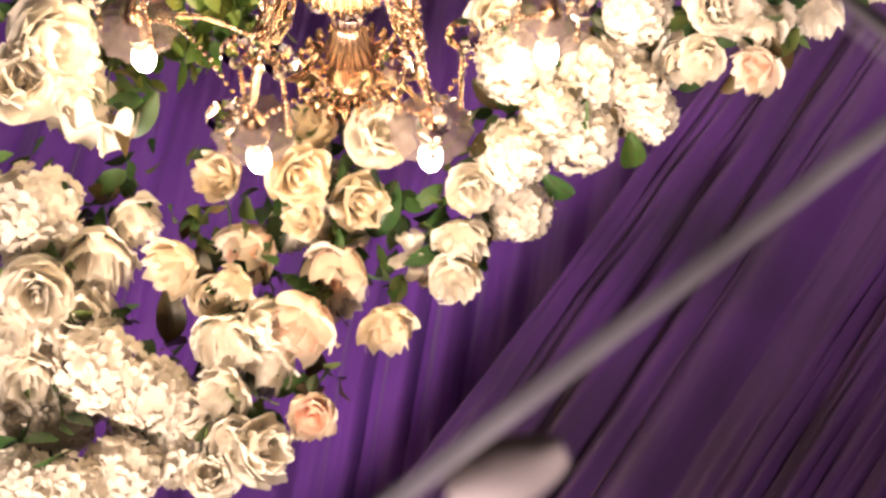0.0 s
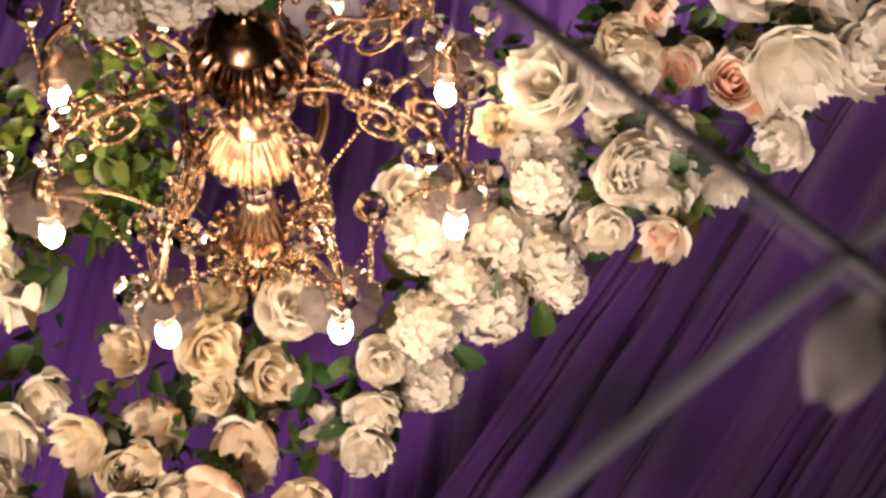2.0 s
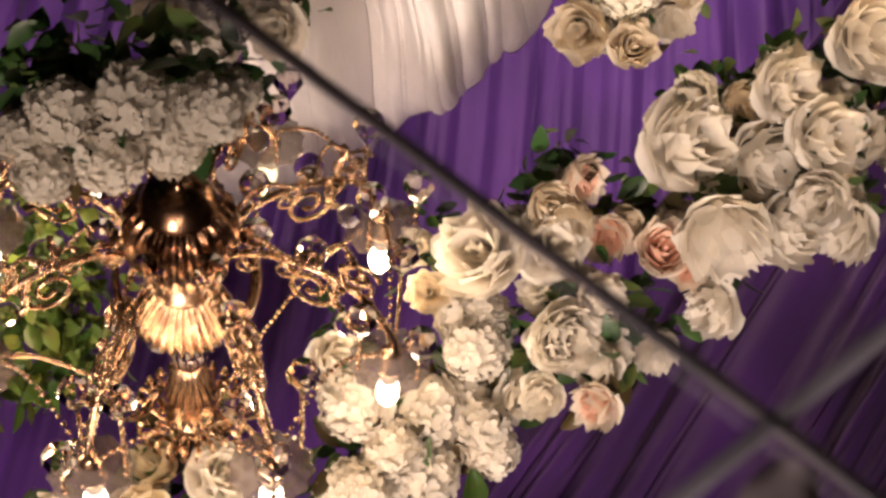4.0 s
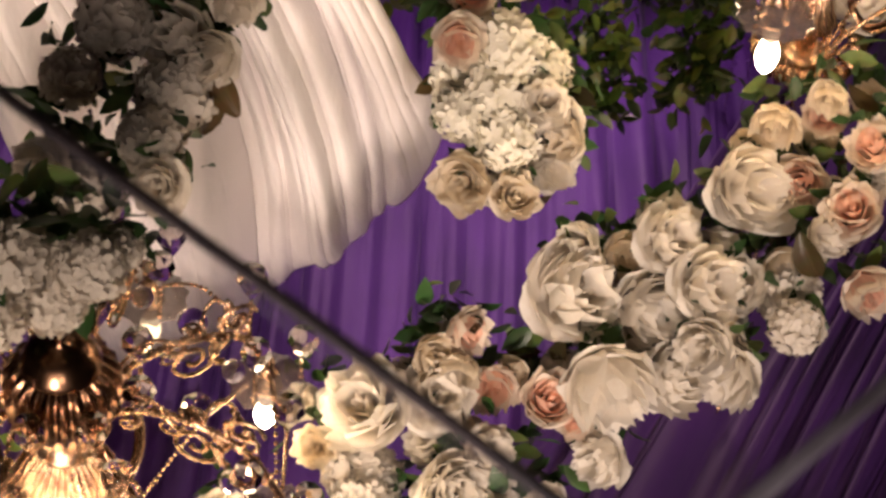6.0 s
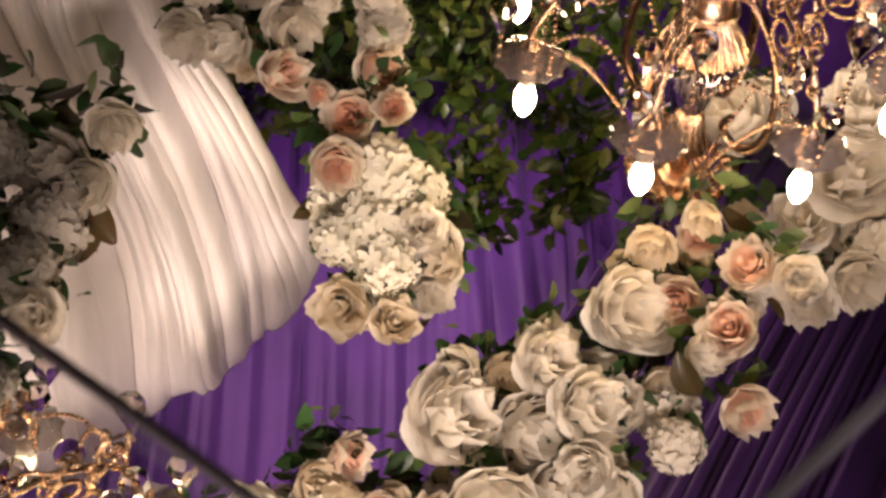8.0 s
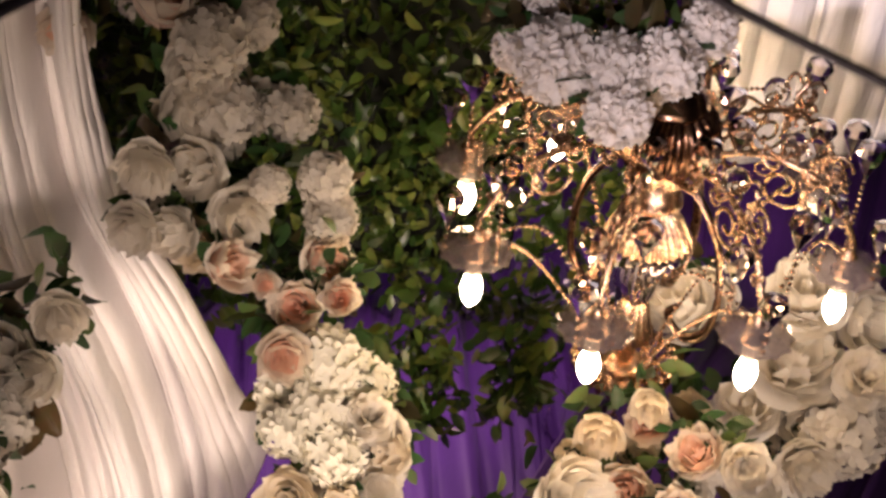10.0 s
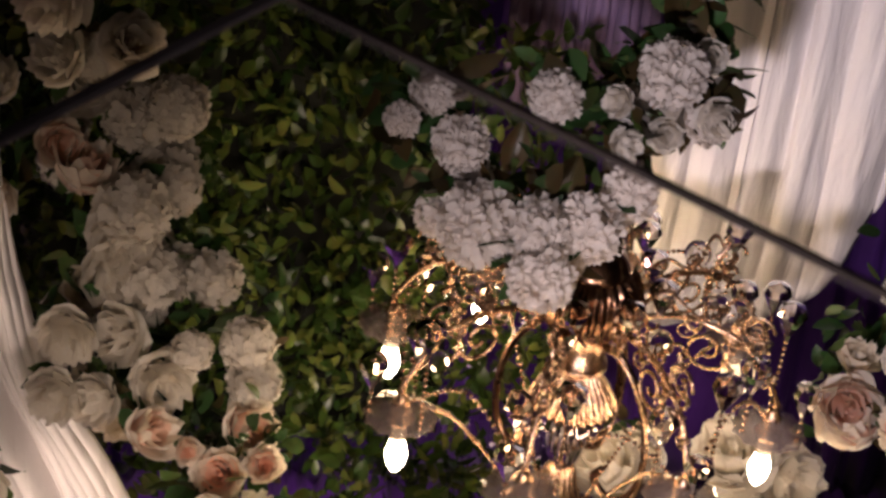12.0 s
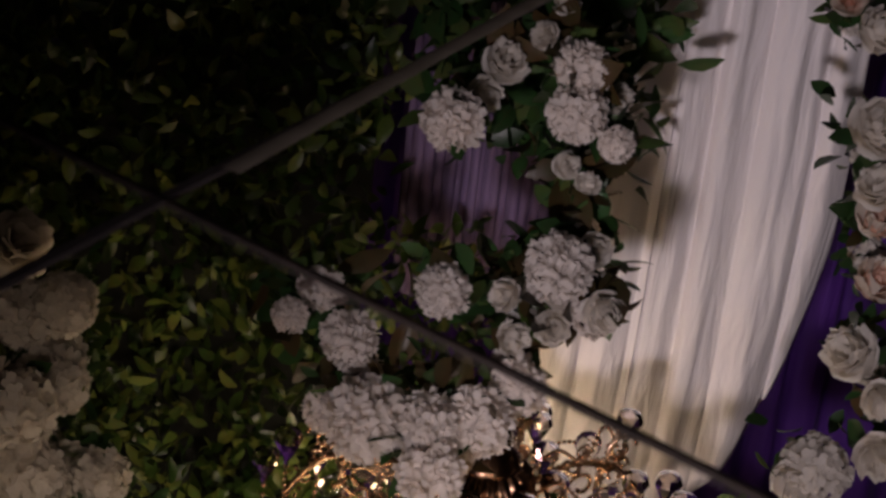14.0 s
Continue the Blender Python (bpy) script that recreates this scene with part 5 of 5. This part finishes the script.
magnolia_leaf(-0.527, 2.093, 2.225, 0.101, 10, 1, 16, BROWN, 'large bronze-brown magnolia leaf tucked among white flowers')
magnolia_leaf(-0.430, 2.062, 2.329, 0.089, 10, 10, -57, LEAF, 'large dark green leaf tucked among white flowers')
magnolia_leaf(-0.395, 2.011, 2.430, 0.097, -11, 14, -13, BROWN, 'large bronze-brown magnolia leaf tucked among white flowers')
magnolia_leaf(-0.490, 2.040, 2.345, 0.077, -19, -5, 40, HEDGE, 'large pale olive leaf tucked among white flowers')
magnolia_leaf(-0.329, 2.047, 2.389, 0.065, -19, -7, -11, BROWN, 'large bronze-brown magnolia leaf tucked among white flowers')
magnolia_leaf(-0.557, 2.129, 2.133, 0.069, 22, -14, 51, LEAF, 'large dark green leaf tucked among white flowers')
magnolia_leaf(-0.441, 2.158, 2.129, 0.049, 20, -4, -32, LEAF, 'large dark green leaf tucked among white flowers')


def crystal_strand(x, y, z, length):
    """A string of small clear beads, hung from above."""
    top = tagged(new("crystal_strand"), "thin string of sparkling clear beads before the curtain", "bead string", group="bead strings")
    top.matrix_basis = pose(x, y, z)
    b = sphere(0.006, 8)
    part("thread", mesh_of("thread", *tube([(0, 0, 0), (0, 0, -length)], 0.0006, 5), GOLD), top)
    part("bead", mesh_of("bead", *join([moved(b, pose(0.004 * math.sin(k * 2.1), 0, -0.018 * k)) for k in range(int(length / 0.018))]), GLASS, False), top)["kind"] = "stuff"
    return top


for x_, y_, l_ in ((-0.50, 2.92, 1.5), (-0.54, 2.95, 1.45), (-0.59, 2.90, 1.55), (-0.45, 2.97, 1.4)):
    crystal_strand(x_, y_, 4.02, l_ + 0.12)


# ---- chandeliers ----


def drop(r, n=9):
    """Faceted pear-shaped crystal, hanging from its tip at the origin."""
    return lathe([(0.0006, 0.0), (r * 0.25, -r * 0.6), (r * 0.7, -r * 1.5), (r, -r * 2.2), (r * 0.8, -r * 2.8), (0.0006, -r * 3.1)], n)


def scroll(r, turns, n, flip=1):
    """A flat spiral curl in the x-z plane."""
    out = []
    for i in range(n):
        s = i / (n - 1)
        a = flip * 2 * math.pi * turns * s
        q = r * (1 - 0.8 * s)
        out.append((q * math.cos(a), 0, q * math.sin(a)))
    return out


FINIAL = mesh_of("finial_cup", *lathe([(0.003, -0.300), (0.008, -0.292), (0.004, -0.284), (0.020, -0.281), (0.038, -0.270), (0.045, -0.254), (0.048, -0.250), (0.048, -0.246), (0.030, -0.243)], 48), BRONZE)
BOWL = mesh_of("bowl", *lathe([(0.044, -0.247), (0.054, -0.240), (0.064, -0.226), (0.068, -0.200), (0.066, -0.176), (0.058, -0.162), (0.036, -0.152)], 176, 22, 0.07), BRONZE)
COLUMN = mesh_of("column", *lathe([(0.034, -0.155), (0.033, -0.150), (0.033, -0.098), (0.038, -0.096), (0.040, -0.090), (0.034, -0.086), (0.030, -0.080)], 48), GOLD)
BELL = mesh_of("fluted_bell", *lathe([(0.026, -0.082), (0.034, -0.070), (0.048, -0.050), (0.060, -0.026), (0.061, -0.020), (0.040, -0.022), (0.018, -0.016)], 192, 30, 0.06), GOLD)
SILVER, _n, _l, _b = mat("mirror_vase", 0.12, 1.0)
_c, _f = noise_ramp(_n, _l, 30.0, [(0.3, (0.55, 0.48, 0.58)), (0.7, (0.80, 0.74, 0.78))])
_l.new(_c, _b.inputs["Base Color"])
VASE = mesh_of("ribbed_vase", *lathe([(0.012, -0.018), (0.018, -0.005), (0.026, 0.020), (0.028, 0.045), (0.022, 0.075), (0.014, 0.090)], 96, 16, 0.06), SILVER)
STEM = mesh_of("upper_stem", *lathe([(0.013, 0.088), (0.020, 0.095), (0.026, 0.125), (0.034, 0.150), (0.030, 0.158), (0.014, 0.170), (0.011, 0.28)], 96, 18, 0.07), GOLD)
_rail = arc([(0.032, 0, -0.135), (0.066, 0, -0.128), (0.108, 0, -0.070), (0.126, 0, 0.010), (0.118, 0, 0.075), (0.085, 0, 0.105), (0.055, 0, 0.085), (0.066, 0, 0.062)], 60)
LYRE = mesh_of("lyre_arm", *tube(_rail, 0.0058, 10), BRONZE)
LYRE_BEADS = mesh_of("bead_string", *tube([p + Vector((0.005, 0.005, 0.003)) for p in arc(_rail[::6], 90)], 0.0030, 6, 0.45), GOLD)
LINK = mesh_of("chain_link", *tube([(0.007 * math.cos(a), 0, 0.013 * math.sin(a)) for a in [2 * math.pi * k / 12 for k in range(13)]], 0.0018, 6), GOLD)
_curl = arc([(0.02, 0, 0.0), (0.045, 0, 0.02), (0.072, 0, 0.005), (0.075, 0, -0.02), (0.062, 0, -0.022)], 12)
CURL = mesh_of("crown_leaf", *tube(_curl, 0.0042, 6, 0.35), GOLD)
R_ = 0.27
_arm = join([
    tube(arc([(0.05, 0, -0.17), (0.10, 0, -0.20), (0.16, 0, -0.205), (0.225, 0, -0.18), (R_, 0, -0.115), (R_, 0, -0.085)], 84), 0.0050, 8, 0.22),
    moved(tube(scroll(0.034, 1.4, 52), 0.0030, 7, 0.28), pose(0.165, 0, -0.165)),
    moved(tube(arc([(0, 0, 0), (0.012, 0, 0.022), (0.006, 0, 0.045), (0.020, 0, 0.060)], 14), 0.0046, 7, 0.3), pose(0.185, 0, -0.20)),
    moved(tube(arc([(0, 0, 0), (-0.004, 0, -0.020), (0.010, 0, -0.038), (0.004, 0, -0.052)], 14), 0.0042, 7, 0.3), pose(0.205, 0, -0.20)),
    moved(tube(arc([(0, 0, 0), (0.006, 0.010, -0.018), (0.002, 0.014, -0.034)], 10), 0.0036, 7, 0.3), pose(0.150, 0, -0.21)),
    moved(tube(scroll(0.024, 1.3, 44, -1), 0.0028, 7, 0.28), pose(0.225, 0, -0.215)),
])
# acanthus leaves, buds and small counter-curls along the arm
_path = arc([(0.05, 0, -0.17), (0.10, 0, -0.20), (0.16, 0, -0.205), (0.225, 0, -0.18), (R_, 0, -0.115)], 60)
for k_, (at_, size_, side_) in enumerate(((8, 0.9, 1), (14, 0.7, -1), (22, 1.1, 1), (29, 0.8, -1), (36, 1.0, 1), (43, 0.9, -1), (50, 0.8, 1))):
    _arm = join([
        _arm,
        moved(tube(arc([(0, 0, 0), (0.010 * size_, 0.004 * side_, 0.012 * side_), (0.020 * size_, 0.006 * side_, 0.010 * side_), (0.022 * size_, 0.002, 0.002 * side_)], 10), 0.0036 * size_, 7, 0.25), Matrix.Translation(_path[at_])),
        moved(tube(scroll(0.013 * size_, 1.2, 22, side_), 0.0019, 6, 0.3), Matrix.Translation(_path[at_] + Vector((0.004, 0.004 * side_, 0.016 * side_)))),
        moved(sphere(0.0052 * size_, 8), Matrix.Translation(_path[at_] + Vector((0.0, 0.008 * side_, -0.010)))),
    ])
ARM = mesh_of("arm", *_arm, GOLD)
CUP = mesh_of("drip_pan", *lathe([(0.006, -0.095), (0.014, -0.088), (0.046, -0.070), (0.050, -0.066), (0.045, -0.066), (0.016, -0.078), (0.012, -0.075)], 36, 12, 0.06), PAN)
HOLDER = mesh_of("candle_cup", *lathe([(0.006, -0.10), (0.016, -0.085), (0.012, -0.07), (0.02, -0.062), (0.018, -0.056), (0.011, -0.056)], 20), GOLD)
CANDLE = mesh_of("candle_tube", *lathe([(0.011, -0.07), (0.011, -0.028), (0.008, -0.026)], 16), SLEEVE)
_bulb = lathe([(0.007, -0.028), (0.0105, -0.020), (0.0145, -0.006), (0.0150, 0.004), (0.0120, 0.016), (0.0065, 0.026), (0.0006, 0.032)], 18)
BULB_ON, BULB_OFF = mesh_of("bulb", *_bulb, LIT), mesh_of("bulb", *_bulb, UNLIT)
BEAD = sphere(0.0034, 8)


def beads(points, count, material):
    return mesh_of("bead_string", *join([moved(BEAD, Matrix.Translation(q)) for q in arc(points, count)]), material)


SWAG = beads([(0.03, 0, 0.22), (0.09, 0, 0.10), (0.18, 0, -0.03), (R_ - 0.03, 0, -0.075)], 54, GOLD)
LOOP = beads([(R_, 0, -0.085), (R_ * 0.92 * math.cos(0.39), R_ * 0.92 * math.sin(0.39), -0.16), (R_ * math.cos(0.785), R_ * math.sin(0.785), -0.085)], 26, GOLD)
ARM_BEADS = beads([(0.06, 0, -0.19), (0.10, 0.012, -0.245), (0.155, 0.006, -0.215), (0.20, -0.01, -0.250), (0.25, 0, -0.15)], 44, GOLD)
DANGLES = [beads([(0, 0, 0), (0, 0, -h)], int(h / 0.0085), GOLD) for h in (0.03, 0.055, 0.11)]
DROP = mesh_of("crystal_drop", *drop(0.0205), SMOKE, smooth=False)
BALL = mesh_of("crystal_ball", *sphere(0.019, 16), GLASS)


def chandelier(x, y, z, turn, hang, unlit, top, label):
    """Eight-armed chandelier; its bulbs stand in a ring at height z, and a chain takes it up to top."""
    c = tagged(new("chandelier"), label, "chandelier", group="chandeliers of the canopy")
    c.matrix_basis = pose(x, y, z, 0, hang, 0) @ pose(0, 0, 0, 0, 0, turn)
    part("bowl", BOWL, c)
    for name, me in (("finial_cup", FINIAL), ("column", COLUMN), ("fluted_bell", BELL), ("ribbed_vase", VASE), ("upper_stem", STEM)):
        part(name, me, c)
    for k in range(4):
        lyre = part("lyre_arm", LYRE, c, pose(0, 0, 0, 0, 0, 90 * k + 20), "dark bronze curved arm")
        part("bead_string", LYRE_BEADS, lyre)["kind"] = "stuff"
    for k in range(6):
        part("crystal_ball", BALL, c, pose(0.040 * math.cos(k * 1.05), 0.040 * math.sin(k * 1.05), -0.006, 0, 0, 25 * k))
    crown = part("crown", mesh_of("crown", *lathe([(0.012, 0.20), (0.03, 0.205), (0.034, 0.215), (0.02, 0.225), (0.012, 0.24)], 30), GOLD), c)
    for k in range(24):
        part("crown_leaf", CURL, crown, pose(0, 0, 0.212, 0, 0, 15 * k))
    for k in range(16):
        part("crown_leaf", CURL, crown, pose(0, 0, 0.222, 0, 0, 22.5 * k + 6) @ Matrix.Scale(0.68, 4))
    n = max(3, int((top - z - 0.27) / 0.021))
    for k in range(n):
        part("chain_link", LINK, c, pose(0, 0, 0.285 + 0.021 * k, 0, 0, 90 * (k % 2)))
    for k in range(8):
        a = 45 * k
        m = pose(0, 0, 0, 0, 0, a)
        arm = part("arm", ARM, c, m)
        e = pose(R_, 0, 0)
        part("drip_pan", CUP, arm, e)
        part("candle_cup", HOLDER, arm, e)
        part("candle_tube", CANDLE, arm, e)
        part("bulb", BULB_OFF if k in unlit else BULB_ON, arm, e, "" if k in unlit else "glowing candle bulb")
        if k % 2:
            part("bead_string", SWAG, c, m)["kind"] = "stuff"
        part("bead_string", LOOP, c, m)["kind"] = "stuff"
        for j in range(3):
            b = radians(120 * j + 20)
            q = pose(R_ + 0.042 * math.cos(b), 0.042 * math.sin(b), -0.072)
            part("bead_string", DANGLES[j], arm, q)["kind"] = "stuff"
            part("crystal_drop", DROP, arm, q @ pose(0, 0, -(0.03, 0.055, 0.11)[j], 0, 0, 40 * j))
        part("bead_string", ARM_BEADS, arm)["kind"] = "stuff"
        part("crystal_ball", BALL, arm, pose(0.165, 0, -0.235))
        part("crystal_ball", BALL, arm, pose(0.215, 0.012, -0.130) @ Matrix.Scale(0.8, 4))
        part("crystal_drop", DROP, c, m @ pose(0.095, 0, -0.19, 0, 0, 20))
        if k not in unlit:
            p = c.matrix_basis @ m @ Vector((R_, 0, 0.012))
            lamp("POINT", "bulb_light", Matrix.Translation(p), BULB_WATTS, BULB_COLOUR, 0.03)
    return c


chandelier(0.491, 1.362, 3.176, 13.0, 5.0, (1, 2), CEILING_Z, "gold crystal chandelier with lit candle bulbs hanging by the garland")
chandelier(-0.461, 2.095, 2.840, 22.5, 1.0, (3,), CEILING_Z, "gold crystal chandelier before the green leaf wall")
